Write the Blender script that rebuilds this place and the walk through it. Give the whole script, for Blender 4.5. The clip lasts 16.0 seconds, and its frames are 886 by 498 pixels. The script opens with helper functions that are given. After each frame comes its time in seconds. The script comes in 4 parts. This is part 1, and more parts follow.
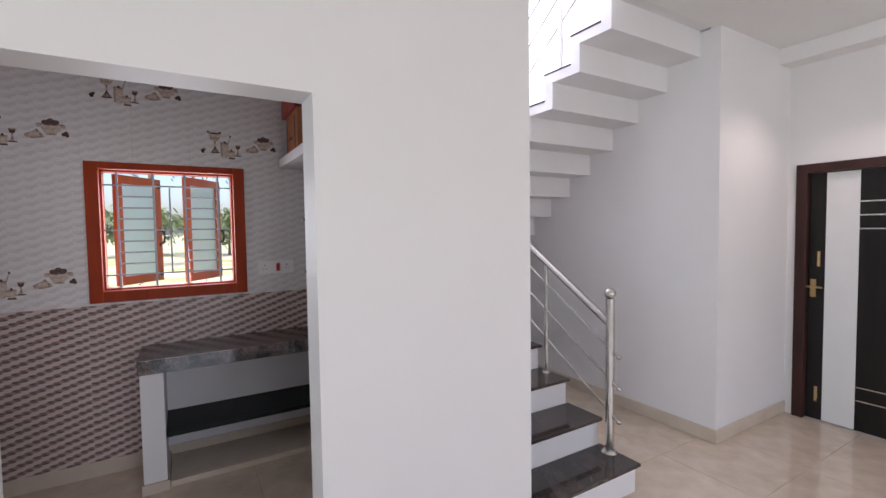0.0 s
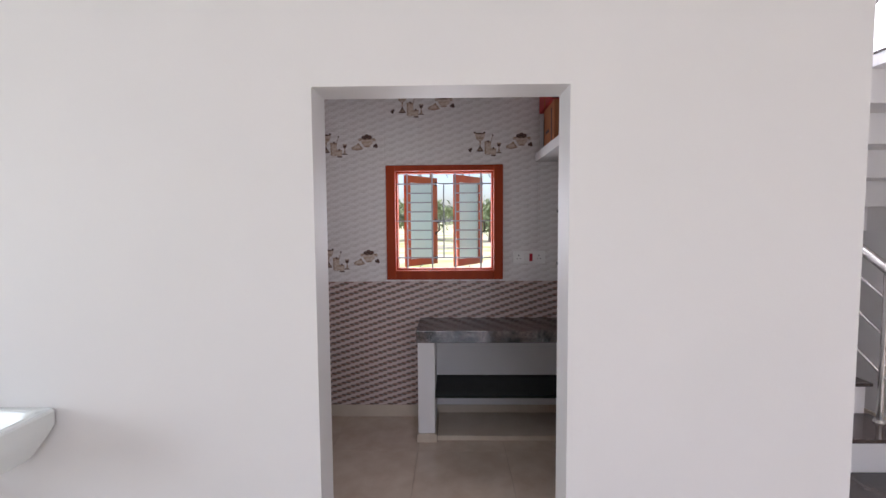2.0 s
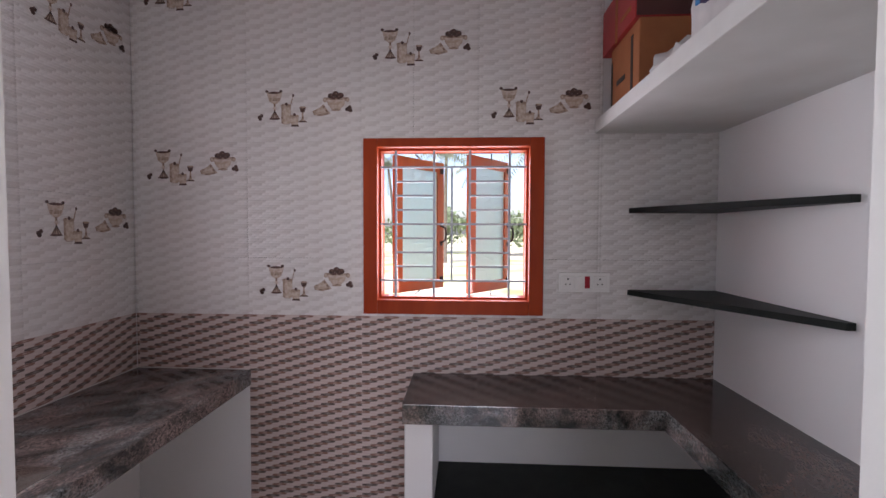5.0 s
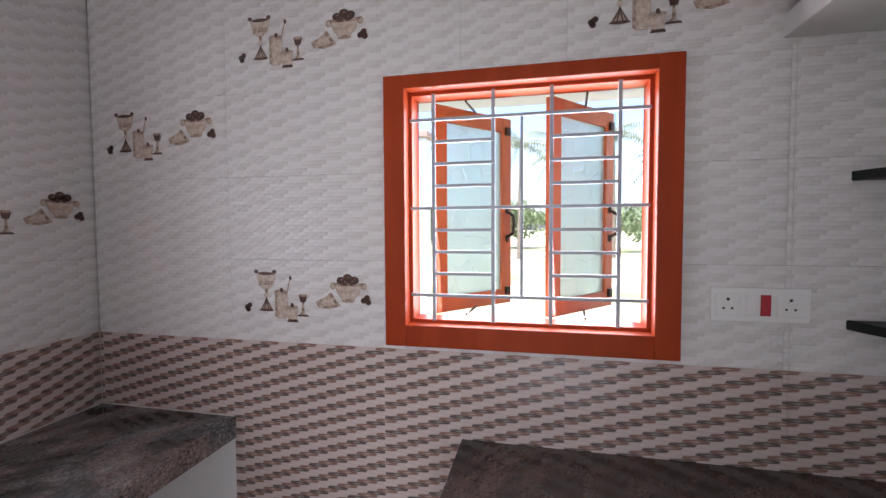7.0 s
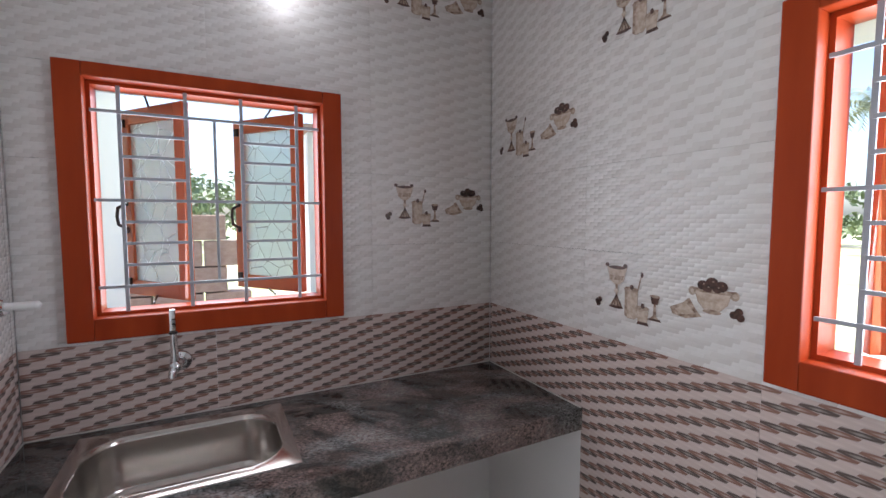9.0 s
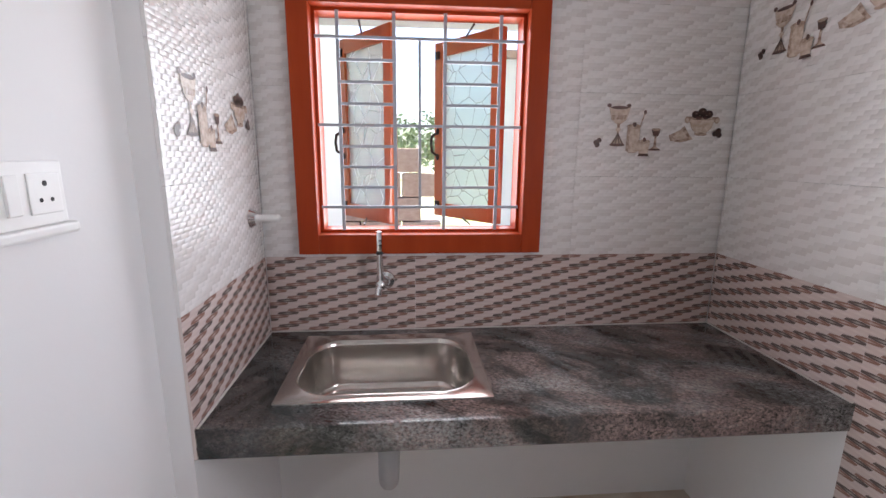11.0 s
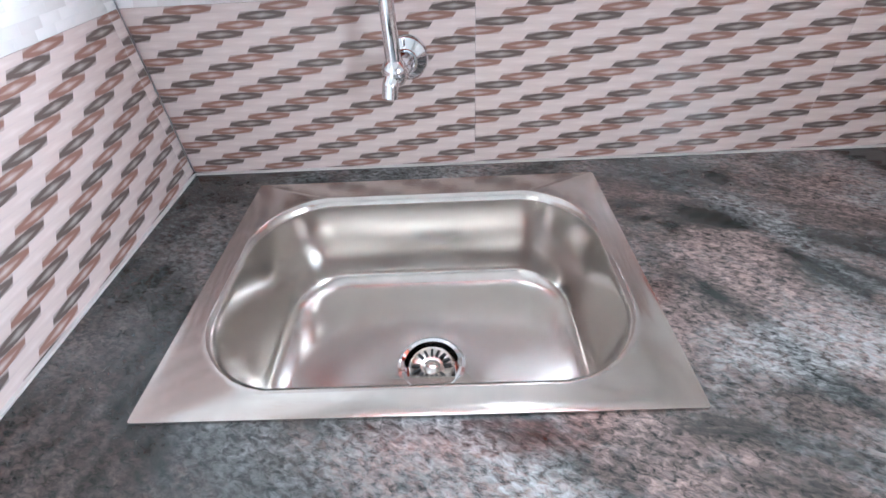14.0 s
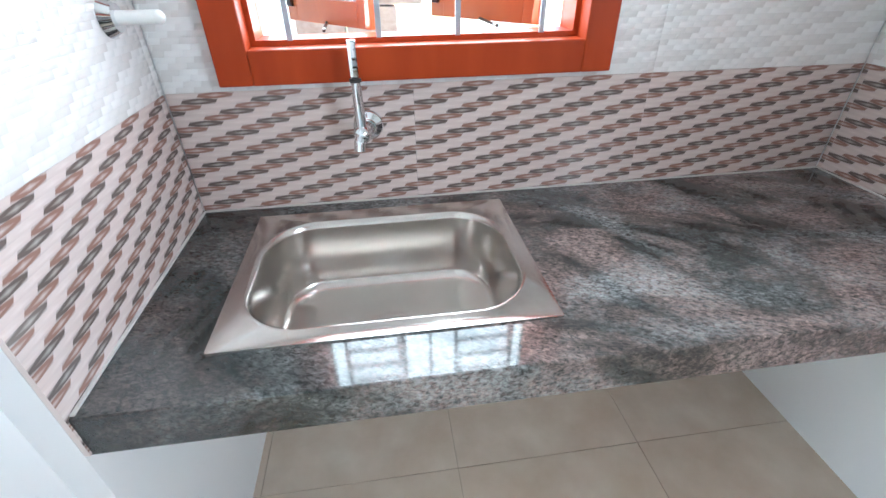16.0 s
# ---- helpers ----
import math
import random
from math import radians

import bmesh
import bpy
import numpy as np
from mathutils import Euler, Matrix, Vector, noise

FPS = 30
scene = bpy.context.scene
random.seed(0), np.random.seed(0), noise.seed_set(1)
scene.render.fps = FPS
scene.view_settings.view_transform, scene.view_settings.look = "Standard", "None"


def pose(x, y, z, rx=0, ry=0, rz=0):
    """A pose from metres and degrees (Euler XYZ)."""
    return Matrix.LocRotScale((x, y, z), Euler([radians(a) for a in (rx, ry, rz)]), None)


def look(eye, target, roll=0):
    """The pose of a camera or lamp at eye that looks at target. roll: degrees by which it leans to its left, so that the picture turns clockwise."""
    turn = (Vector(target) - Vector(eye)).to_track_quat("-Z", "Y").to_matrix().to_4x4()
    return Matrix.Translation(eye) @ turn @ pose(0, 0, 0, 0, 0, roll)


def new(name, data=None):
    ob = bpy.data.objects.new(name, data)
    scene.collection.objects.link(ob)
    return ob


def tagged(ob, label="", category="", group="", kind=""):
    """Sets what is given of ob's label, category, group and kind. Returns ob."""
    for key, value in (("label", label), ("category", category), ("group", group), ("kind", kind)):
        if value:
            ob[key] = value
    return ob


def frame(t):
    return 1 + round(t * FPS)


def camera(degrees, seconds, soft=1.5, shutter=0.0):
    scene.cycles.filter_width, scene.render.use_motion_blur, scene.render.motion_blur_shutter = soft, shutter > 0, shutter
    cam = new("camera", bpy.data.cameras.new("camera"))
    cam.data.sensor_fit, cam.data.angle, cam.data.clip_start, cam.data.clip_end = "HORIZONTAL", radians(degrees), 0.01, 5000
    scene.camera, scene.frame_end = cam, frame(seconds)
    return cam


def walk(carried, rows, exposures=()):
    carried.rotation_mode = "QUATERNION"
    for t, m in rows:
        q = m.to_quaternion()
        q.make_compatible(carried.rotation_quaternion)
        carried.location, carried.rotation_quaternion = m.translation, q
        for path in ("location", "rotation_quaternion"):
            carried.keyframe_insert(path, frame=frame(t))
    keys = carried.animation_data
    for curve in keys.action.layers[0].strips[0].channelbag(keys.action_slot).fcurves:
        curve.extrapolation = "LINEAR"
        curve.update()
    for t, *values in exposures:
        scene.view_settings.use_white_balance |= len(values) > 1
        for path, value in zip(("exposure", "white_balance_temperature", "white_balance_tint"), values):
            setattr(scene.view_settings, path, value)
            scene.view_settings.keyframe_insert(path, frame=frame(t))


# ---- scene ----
cam = camera(90.1, 16.0)
PATH = [
    (0, (0.181, -0.022, 1.557), (1.201, 1.696, 1.465), -0.8),
    (0.5, (0.191, 0.001, 1.582), (0.777, 1.91, 1.484), -0.6),
    (1, (0.176, -0.013, 1.585), (0.419, 1.969, 1.478), -0.3),
    (1.5, (0.17, -0.02, 1.581), (0.237, 1.975, 1.464), -0.3),
    (2, (0.19, 0.019, 1.578), (0.151, 2.014, 1.45), -0.4),
    (2.5, (0.182, 0.165, 1.565), (0.107, 2.159, 1.435), -0.4),
    (3, (0.163, 0.352, 1.577), (0.087, 2.347, 1.449), -0.3),
    (3.5, (0.19, 0.573, 1.572), (0.105, 2.568, 1.461), -0.1),
    (4, (0.207, 0.783, 1.547), (0.113, 2.779, 1.47), -0.1),
    (4.2, (0.203, 0.864, 1.538), (0.107, 2.861, 1.467), 0.1),
    (6.3, (0.209, 1.83, 1.522), (0.051, 3.822, 1.447), -0.9),
    (6.5, (0.209, 1.896, 1.515), (-0.001, 3.884, 1.439), -0.9),
    (7, (0.195, 2.074, 1.508), (-0.244, 4.023, 1.416), -0.3),
    (7.5, (0.177, 2.199, 1.511), (-0.6, 4.038, 1.391), -0.1),
    (8, (0.195, 2.274, 1.51), (-0.972, 3.893, 1.383), 0.1),
    (8.5, (0.229, 2.307, 1.512), (-1.284, 3.608, 1.375), 0.0),
    (9, (0.252, 2.297, 1.513), (-1.517, 3.219, 1.374), -0.0),
    (9.5, (0.258, 2.272, 1.504), (-1.655, 2.84, 1.37), 0.2),
    (9.7, (0.253, 2.27, 1.495), (-1.694, 2.709, 1.372), 0.3),
    (11.8, (-0.103, 2.255, 1.415), (-2.024, 2.303, 0.861), -0.3),
    (12, (-0.158, 2.249, 1.389), (-2.06, 2.292, 0.772), -0.2),
    (12.5, (-0.326, 2.278, 1.35), (-2.158, 2.254, 0.549), -1.5),
    (13, (-0.455, 2.292, 1.321), (-2.208, 2.207, 0.361), -2.6),
    (13.5, (-0.646, 2.266, 1.275), (-2.294, 2.187, 0.144), -2.9),
    (14, (-0.791, 2.25, 1.237), (-2.313, 2.201, -0.059), -3.3),
    (14.5, (-0.839, 2.238, 1.22), (-2.273, 2.23, -0.174), -3.2),
    (15, (-0.803, 2.233, 1.24), (-2.24, 2.241, -0.151), -3.1),
    (15.5, (-0.668, 2.219, 1.291), (-2.213, 2.287, 0.022), -2.1),
    (16, (-0.471, 2.216, 1.337), (-2.133, 2.441, 0.248), -0.8),
]
EXPOSURES = [(0, 1.28, 6100, 19), (1.0, 1.32, 6150, 18), (3.0, 1.32, 6200, 24), (4.2, 1.42, 6200, 24), (6.3, 2.05, 6050, 19), (8.0, 2.0, 5950, 13), (9.7, 2.05, 6000, 12), (11.8, 2.72, 6200, 16), (13.0, 3.22, 5950, 12), (14.0, 3.7, 5450, 5), (15.0, 3.7, 5450, 2), (16.0, 3.5, 5450, 0)]
walk(cam, [(t, look(eye, target, roll)) for t, eye, target, roll in PATH], EXPOSURES)

# ---- world, sun, lights ----
world = bpy.data.worlds.new("world")
scene.world = world
world.use_nodes = True
wn = world.node_tree
sky = wn.nodes.new("ShaderNodeTexSky")
sky.sky_type, sky.sun_disc = "NISHITA", False
sky.sun_elevation, sky.sun_rotation = radians(66), radians(200)
sky.dust_density, sky.air_density = 2.5, 1.0
wn.links.new(sky.outputs[0], wn.nodes["Background"].inputs[0])
wn.nodes["Background"].inputs[1].default_value = 0.11


def lamp(name, kind, m, energy, color=(1, 1, 1), **kw):
    data = bpy.data.lights.new(name, kind)
    data.energy, data.color = energy, color
    for key, value in kw.items():
        if key == "size":
            data.size = value
        elif key == "size_y":
            data.shape, data.size_y = "RECTANGLE", value
        elif key == "angle":
            data.angle = value
        elif key == "soft":
            data.shadow_soft_size = value
        elif key == "spot":
            data.spot_size, data.spot_blend = value, 0.6
    ob = new(name, data)
    ob.matrix_world = m
    return ob


lamp("sun", "SUN", look((-3.2, -8.4, 20), (0, 0, 0)), 2.3, (1.0, 0.95, 0.88), angle=radians(0.6))
# daylight from unseen openings added behind the walker, and in the stairwell's window
lamp("hall_fill_light", "AREA", look((1.5, -3.45, 1.5), (1.9, 0, 1.5)), 19, (0.97, 0.98, 1.0), size=3.2, size_y=1.7)
lamp("side_fill_light", "AREA", look((-3.86, -0.9, 1.5), (0, -0.9, 1.5)), 20, (0.88, 1.0, 0.96), size=1.5, size_y=1.5)
lamp("stairwell_window_light", "AREA", look((2.45, 4.66, 4.1), (2.45, 0, 3.0)), 66, (0.95, 0.97, 1.0), size=1.4, size_y=1.4)
# sky light in the two kitchen window openings
lamp("back_window_light", "AREA", look((0.135, 3.612, 1.567), (0.135, 3.0, 1.54)), 4.4, (0.95, 0.98, 1.0), size=0.70, size_y=0.72)
lamp("sink_window_light", "AREA", look((-1.661, 2.32, 1.567), (-1.0, 2.32, 1.54)), 1.8, (0.95, 0.98, 1.0), size=0.70, size_y=0.72)
lamp("hall_spot_light", "SPOT", look((3.74, 1.02, 2.86), (3.74, 1.03, 0)), 10, (1.0, 0.80, 0.72), spot=radians(110), soft=0.04)

# ---- materials ----


def material(name, base, rough=0.5, metal=0.0, other=None, scale=8.0, detail=6.0, bump=0.0, bump_scale=60.0, contrast=1.0, spec=0.5, coat=0.0, stretch=(1, 1, 1), rough_var=0.0, uvw="Object"):
    """A principled surface: base mottled with other at one scale, fine relief at another."""
    m = bpy.data.materials.new(name)
    m.use_nodes = True
    t = m.node_tree
    n, l = t.nodes, t.links
    p = n["Principled BSDF"]
    p.inputs["Roughness"].default_value, p.inputs["Metallic"].default_value = rough, metal
    p.inputs["Specular IOR Level"].default_value = spec
    p.inputs["Coat Weight"].default_value = coat
    p.inputs["Base Color"].default_value = (*base, 1)
    co, mp = n.new("ShaderNodeTexCoord"), n.new("ShaderNodeMapping")
    mp.inputs["Scale"].default_value = stretch
    l.new(co.outputs[uvw], mp.inputs[0])
    if other:
        tx = n.new("ShaderNodeTexNoise")
        tx.inputs["Scale"].default_value, tx.inputs["Detail"].default_value = scale, detail
        l.new(mp.outputs[0], tx.inputs["Vector"])
        ramp = n.new("ShaderNodeMapRange")
        ramp.inputs[1].default_value, ramp.inputs[2].default_value = 0.5 - 0.25 / contrast, 0.5 + 0.25 / contrast
        l.new(tx.outputs[0], ramp.inputs[0])
        mix = n.new("ShaderNodeMix")
        mix.data_type = "RGBA"
        mix.inputs[6].default_value, mix.inputs[7].default_value = (*base, 1), (*other, 1)
        l.new(ramp.outputs[0], mix.inputs[0])
        l.new(mix.outputs[2], p.inputs["Base Color"])
        if rough_var:
            r = n.new("ShaderNodeMapRange")
            r.inputs[3].default_value, r.inputs[4].default_value = rough - rough_var, rough + rough_var
            l.new(tx.outputs[0], r.inputs[0])
            l.new(r.outputs[0], p.inputs["Roughness"])
    if bump:
        fine = n.new("ShaderNodeTexNoise")
        fine.inputs["Scale"].default_value, fine.inputs["Detail"].default_value = bump_scale, 4
        l.new(mp.outputs[0], fine.inputs["Vector"])
        b = n.new("ShaderNodeBump")
        b.inputs["Strength"].default_value, b.inputs["Distance"].default_value = bump, 0.004
        l.new(fine.outputs[0], b.inputs["Height"])
        l.new(b.outputs[0], p.inputs["Normal"])
    return m


def lozenge(name, edge, middle, rough, tip):
    """Glazed relief element: edge colour running to a paler diamond in the middle, by the element's own uv."""
    m = material(name, edge, rough)
    n, l = m.node_tree.nodes, m.node_tree.links
    p = n["Principled BSDF"]
    uv, sep = n.new("ShaderNodeUVMap"), n.new("ShaderNodeSeparateXYZ")
    l.new(uv.outputs[0], sep.inputs[0])
    ends = []
    for i in (0, 1):
        a, b = n.new("ShaderNodeMath"), n.new("ShaderNodeMath")
        a.operation, b.operation = "SUBTRACT", "ABSOLUTE"
        a.inputs[1].default_value = 0.5
        l.new(sep.outputs[i], a.inputs[0])
        l.new(a.outputs[0], b.inputs[0])
        ends.append(b)
    add = n.new("ShaderNodeMath")
    l.new(ends[0].outputs[0], add.inputs[0])
    l.new(ends[1].outputs[0], add.inputs[1])
    tx, wob = n.new("ShaderNodeTexNoise"), n.new("ShaderNodeMath")
    tx.inputs["Scale"].default_value = 60
    wob.operation = "MULTIPLY_ADD"
    wob.inputs[1].default_value = 0.14
    l.new(tx.outputs[0], wob.inputs[0])
    l.new(add.outputs[0], wob.inputs[2])
    ramp = n.new("ShaderNodeValToRGB")
    stops = [(0.12, middle), (0.30, tuple(0.45 * a + 0.55 * b for a, b in zip(middle, edge))), (0.44, edge), (0.70, edge), (0.88, tip)]
    while len(ramp.color_ramp.elements) < len(stops):
        ramp.color_ramp.elements.new(0.5)
    for el, (at, col) in zip(ramp.color_ramp.elements, stops):
        el.position, el.color = at, (*col, 1)
    l.new(wob.outputs[0], ramp.inputs[0])
    l.new(ramp.outputs[0], p.inputs["Base Color"])
    return m


def granite(name, dark, mid, pale, rough, flow=0.35, drift=None):
    """Polished dark granite: drifting clouds of pinkish and grey-green crystals over a dark ground."""
    m = material(name, dark, rough, spec=0.6)
    n, l = m.node_tree.nodes, m.node_tree.links
    p = n["Principled BSDF"]
    co, mp = n.new("ShaderNodeTexCoord"), n.new("ShaderNodeMapping")
    turn = n.new("ShaderNodeMapping")
    turn.inputs["Rotation"].default_value = (0.1, 0.15, flow)
    mp.inputs["Scale"].default_value = (1.8, 0.95, 1.4)
    l.new(co.outputs["Object"], turn.inputs[0])
    l.new(turn.outputs[0], mp.inputs[0])

    def field(scale, detail, distort, low, high, shift):
        at, tx, r = n.new("ShaderNodeVectorMath"), n.new("ShaderNodeTexNoise"), n.new("ShaderNodeMapRange")
        at.inputs[1].default_value = (shift, shift * 0.7, 0)
        tx.inputs["Scale"].default_value, tx.inputs["Detail"].default_value, tx.inputs["Distortion"].default_value = scale, detail, distort
        tx.inputs["Roughness"].default_value = 0.62
        r.inputs[1].default_value, r.inputs[2].default_value = low, high
        l.new(mp.outputs[0], at.inputs[0])
        l.new(at.outputs[0], tx.inputs["Vector"])
        l.new(tx.outputs[0], r.inputs[0])
        return r.outputs[0]

    def times(a, b):
        k = n.new("ShaderNodeMath")
        k.operation = "MULTIPLY"
        l.new(a, k.inputs[0])
        l.new(b, k.inputs[1])
        return k.outputs[0]

    def over(under, col, fac):
        mx = n.new("ShaderNodeMix")
        mx.data_type = "RGBA"
        mx.inputs[6].default_value, mx.inputs[7].default_value = (*dark, 1), (*col, 1)
        if under:
            l.new(under, mx.inputs[6])
        l.new(fac, mx.inputs[0])
        return mx.outputs[2]

    pink = (pale[0], pale[1] * 0.72, pale[2] * 0.66)
    base = over(None, mid, field(4, 9, 1.6, 0.30, 0.70, 0))
    base = over(base, pink, times(field(2.6, 9, 1.6, 0.42, 0.60, 3.1), field(95, 6, 0.6, 0.34, 0.72, 1.7)))
    base = over(base, pale, times(field(2.2, 9, 1.6, 0.44, 0.62, 7.3), field(88, 6, 0.6, 0.38, 0.74, 4.9)))
    base = over(base, dark, field(85, 4, 0.6, 0.54, 0.76, 9.2))
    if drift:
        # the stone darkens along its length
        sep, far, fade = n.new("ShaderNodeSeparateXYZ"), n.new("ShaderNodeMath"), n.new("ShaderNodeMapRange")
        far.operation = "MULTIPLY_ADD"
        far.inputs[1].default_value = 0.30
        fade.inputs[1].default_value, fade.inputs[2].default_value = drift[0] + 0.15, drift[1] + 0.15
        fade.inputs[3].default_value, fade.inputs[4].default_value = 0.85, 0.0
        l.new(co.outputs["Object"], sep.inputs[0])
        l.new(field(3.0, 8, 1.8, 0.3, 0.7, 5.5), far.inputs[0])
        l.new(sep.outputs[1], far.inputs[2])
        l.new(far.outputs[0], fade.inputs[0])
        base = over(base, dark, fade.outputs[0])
    l.new(base, p.inputs["Base Color"])
    return m


def steel(name, base, rough, stretch=(1, 1, 1), bump=0.05):
    return material(name, base, rough, 1.0, other=tuple(0.85 * c for c in base), scale=30, bump=bump, bump_scale=220, stretch=stretch, rough_var=rough * 0.35)


PAINT = material("white_wall_paint", (0.80, 0.785, 0.785), 0.55, other=(0.77, 0.76, 0.755), scale=1.6, bump=0.06, bump_scale=90)
CEIL = material("white_ceiling_paint", (0.82, 0.81, 0.80), 0.7, other=(0.79, 0.78, 0.77), scale=2, bump=0.05, bump_scale=80)
STAIR_WHITE = material("white_stair_paint", (0.80, 0.79, 0.80), 0.5, other=(0.74, 0.73, 0.73), scale=3, bump=0.1, bump_scale=70)
LOFT_GREY = material("cement_primer", (0.72, 0.72, 0.70), 0.7, other=(0.62, 0.61, 0.58), scale=5, bump=0.15, bump_scale=60)
FLOOR_TILE = material("beige_marble_tile", (0.54, 0.43, 0.33), 0.08, other=(0.68, 0.59, 0.49), scale=6.5, detail=10, contrast=1.1, coat=0.3)
GROUT = material("floor_grout", (0.46, 0.39, 0.31), 0.8, other=(0.40, 0.34, 0.27), scale=20)
SKIRT = material("skirting_tile", (0.56, 0.47, 0.37), 0.2, other=(0.64, 0.56, 0.46), scale=6, detail=8)
TILE_GROUT = material("wall_tile_grout", (0.58, 0.54, 0.51), 0.8, other=(0.48, 0.44, 0.42), scale=30)
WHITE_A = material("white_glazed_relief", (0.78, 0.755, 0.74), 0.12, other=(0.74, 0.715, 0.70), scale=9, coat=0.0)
# two darker copies of the white glaze: the relief's shade put into colour
WHITE_B = material("shade_toned_white_glaze", (0.68, 0.645, 0.625), 0.12, other=(0.64, 0.605, 0.585), scale=9, coat=0.0)
WHITE_C = material("pale_shade_toned_white_glaze", (0.72, 0.69, 0.67), 0.12, other=(0.68, 0.65, 0.63), scale=9, coat=0.0)
LOZ_GREY = lozenge("grey_lozenge_glaze", (0.130, 0.100, 0.088), (0.38, 0.335, 0.305), 0.22, (0.40, 0.33, 0.31))
LOZ_BROWN = lozenge("brown_lozenge_glaze", (0.27, 0.150, 0.118), (0.52, 0.41, 0.375), 0.22, (0.45, 0.36, 0.33))
LOZ_PALE = lozenge("pale_lozenge_glaze", (0.61, 0.50, 0.465), (0.67, 0.565, 0.53), 0.22, (0.58, 0.48, 0.455))
WOOD = material("orange_varnished_wood", (0.40, 0.055, 0.010), 0.42, spec=0.18, other=(0.30, 0.034, 0.006), scale=14, stretch=(1, 1, 0.15), bump=0.1, bump_scale=50)
SASH = material("orange_sash_paint", (0.56, 0.13, 0.03), 0.36, other=(0.47, 0.10, 0.025), scale=12, stretch=(1, 1, 0.2), coat=0.3, bump=0.08)
GRILLE = material("grey_grille_enamel", (0.40, 0.42, 0.46), 0.4, other=(0.34, 0.36, 0.40), scale=30)
CHROME = steel("chrome", (0.86, 0.88, 0.90), 0.06, bump=0.0)
RAIL = steel("brushed_rail_steel", (0.62, 0.60, 0.57), 0.2, stretch=(1, 1, 6))
SINK = steel("satin_sink_steel", (0.62, 0.585, 0.55), 0.2, bump=0.02)
DARK_METAL = material("dark_bronze_metal", (0.05, 0.035, 0.03), 0.4, 0.8, other=(0.09, 0.06, 0.05), scale=40)
BRASS = steel("antique_brass", (0.55, 0.38, 0.18), 0.3)
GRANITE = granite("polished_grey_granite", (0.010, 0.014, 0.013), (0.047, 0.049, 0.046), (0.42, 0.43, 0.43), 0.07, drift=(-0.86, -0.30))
GRANITE_B = granite("polished_brown_granite", (0.014, 0.011, 0.009), (0.040, 0.028, 0.023), (0.13, 0.10, 0.09), 0.15)
BLACK = material("black_cuddapah_stone", (0.008, 0.011, 0.010), 0.5, spec=0.2, other=(0.018, 0.021, 0.019), scale=12, bump=0.05)
TREAD = granite("stair_tread_granite", (0.010, 0.009, 0.008), (0.028, 0.023, 0.021), (0.10, 0.085, 0.08), 0.08)
PLASTIC = material("white_plastic", (0.82, 0.81, 0.79), 0.3, other=(0.79, 0.78, 0.76), scale=20)
PLASTIC_DARK = material("socket_hole_black", (0.02, 0.02, 0.02), 0.6, other=(0.03, 0.03, 0.03), scale=40)
RED_SWITCH = material("red_switch_plastic", (0.45, 0.015, 0.03), 0.3, other=(0.38, 0.012, 0.025), scale=40)
CERAMIC = material("white_ceramic", (0.84, 0.87, 0.86), 0.12, other=(0.82, 0.85, 0.84), scale=3, coat=0.4)
PVC = material("grey_pvc", (0.42, 0.42, 0.43), 0.45, other=(0.36, 0.36, 0.37), scale=12)
PVC_LIGHT = material("pale_pvc", (0.66, 0.66, 0.65), 0.45, other=(0.6, 0.6, 0.59), scale=12)
DOOR_BLACK = material("black_laminate", (0.008, 0.007, 0.007), 0.35, spec=0.25, other=(0.016, 0.013, 0.012), scale=6, stretch=(4, 4, 0.4))
DOOR_WHITE = material("white_laminate", (0.74, 0.75, 0.75), 0.3, other=(0.70, 0.71, 0.71), scale=5)
DOOR_FRAME = material("dark_brown_door_frame", (0.030, 0.010, 0.008), 0.35, spec=0.3, other=(0.05, 0.018, 0.013), scale=10, stretch=(1, 1, 0.2))
CARD = material("brown_cardboard", (0.42, 0.16, 0.06), 0.8, other=(0.34, 0.12, 0.045), scale=10, bump=0.1, bump_scale=40)
CARD_RED = material("red_printed_card", (0.42, 0.03, 0.03), 0.45, other=(0.33, 0.02, 0.022), scale=8)
CARD_DARK = material("dark_red_card", (0.10, 0.03, 0.025), 0.6, other=(0.07, 0.02, 0.018), scale=8)
SACK = material("white_woven_sack", (0.70, 0.68, 0.66), 0.6, other=(0.56, 0.54, 0.53), scale=14, bump=0.4, bump_scale=30)
SACK_BLUE = material("blue_print", (0.03, 0.22, 0.50), 0.5, other=(0.03, 0.18, 0.42), scale=14)
SACK_NAVY = material("navy_print", (0.05, 0.035, 0.10), 0.5, other=(0.07, 0.05, 0.12), scale=14)
INK = material("black_ink", (0.02, 0.016, 0.014), 0.6, other=(0.04, 0.03, 0.026), scale=30)
M_CREAM = material("print_cream", (0.66, 0.56, 0.48), 0.25, other=(0.46, 0.35, 0.27), scale=60, contrast=1.5)
M_TAN = material("print_tan", (0.22, 0.14, 0.10), 0.25, other=(0.58, 0.47, 0.39), scale=70, contrast=1.5)
M_BROWN = material("print_brown", (0.035, 0.018, 0.014), 0.3, other=(0.12, 0.055, 0.04), scale=90, contrast=1.5)
BLOCK = material("weathered_block_wall", (0.36, 0.24, 0.20), 0.9, other=(0.48, 0.36, 0.31), scale=7, bump=0.6, bump_scale=30)
SAND = material("sandy_ground", (0.62, 0.55, 0.43), 0.95, other=(0.30, 0.36, 0.12), scale=0.35, detail=10, contrast=1.6, bump=0.5, bump_scale=14)
EXT = material("exterior_white_wash", (0.78, 0.77, 0.76), 0.7, other=(0.7, 0.69, 0.67), scale=3, bump=0.15)
LEAF = material("palm_leaf", (0.17, 0.20, 0.12), 0.5, other=(0.24, 0.26, 0.17), scale=3)
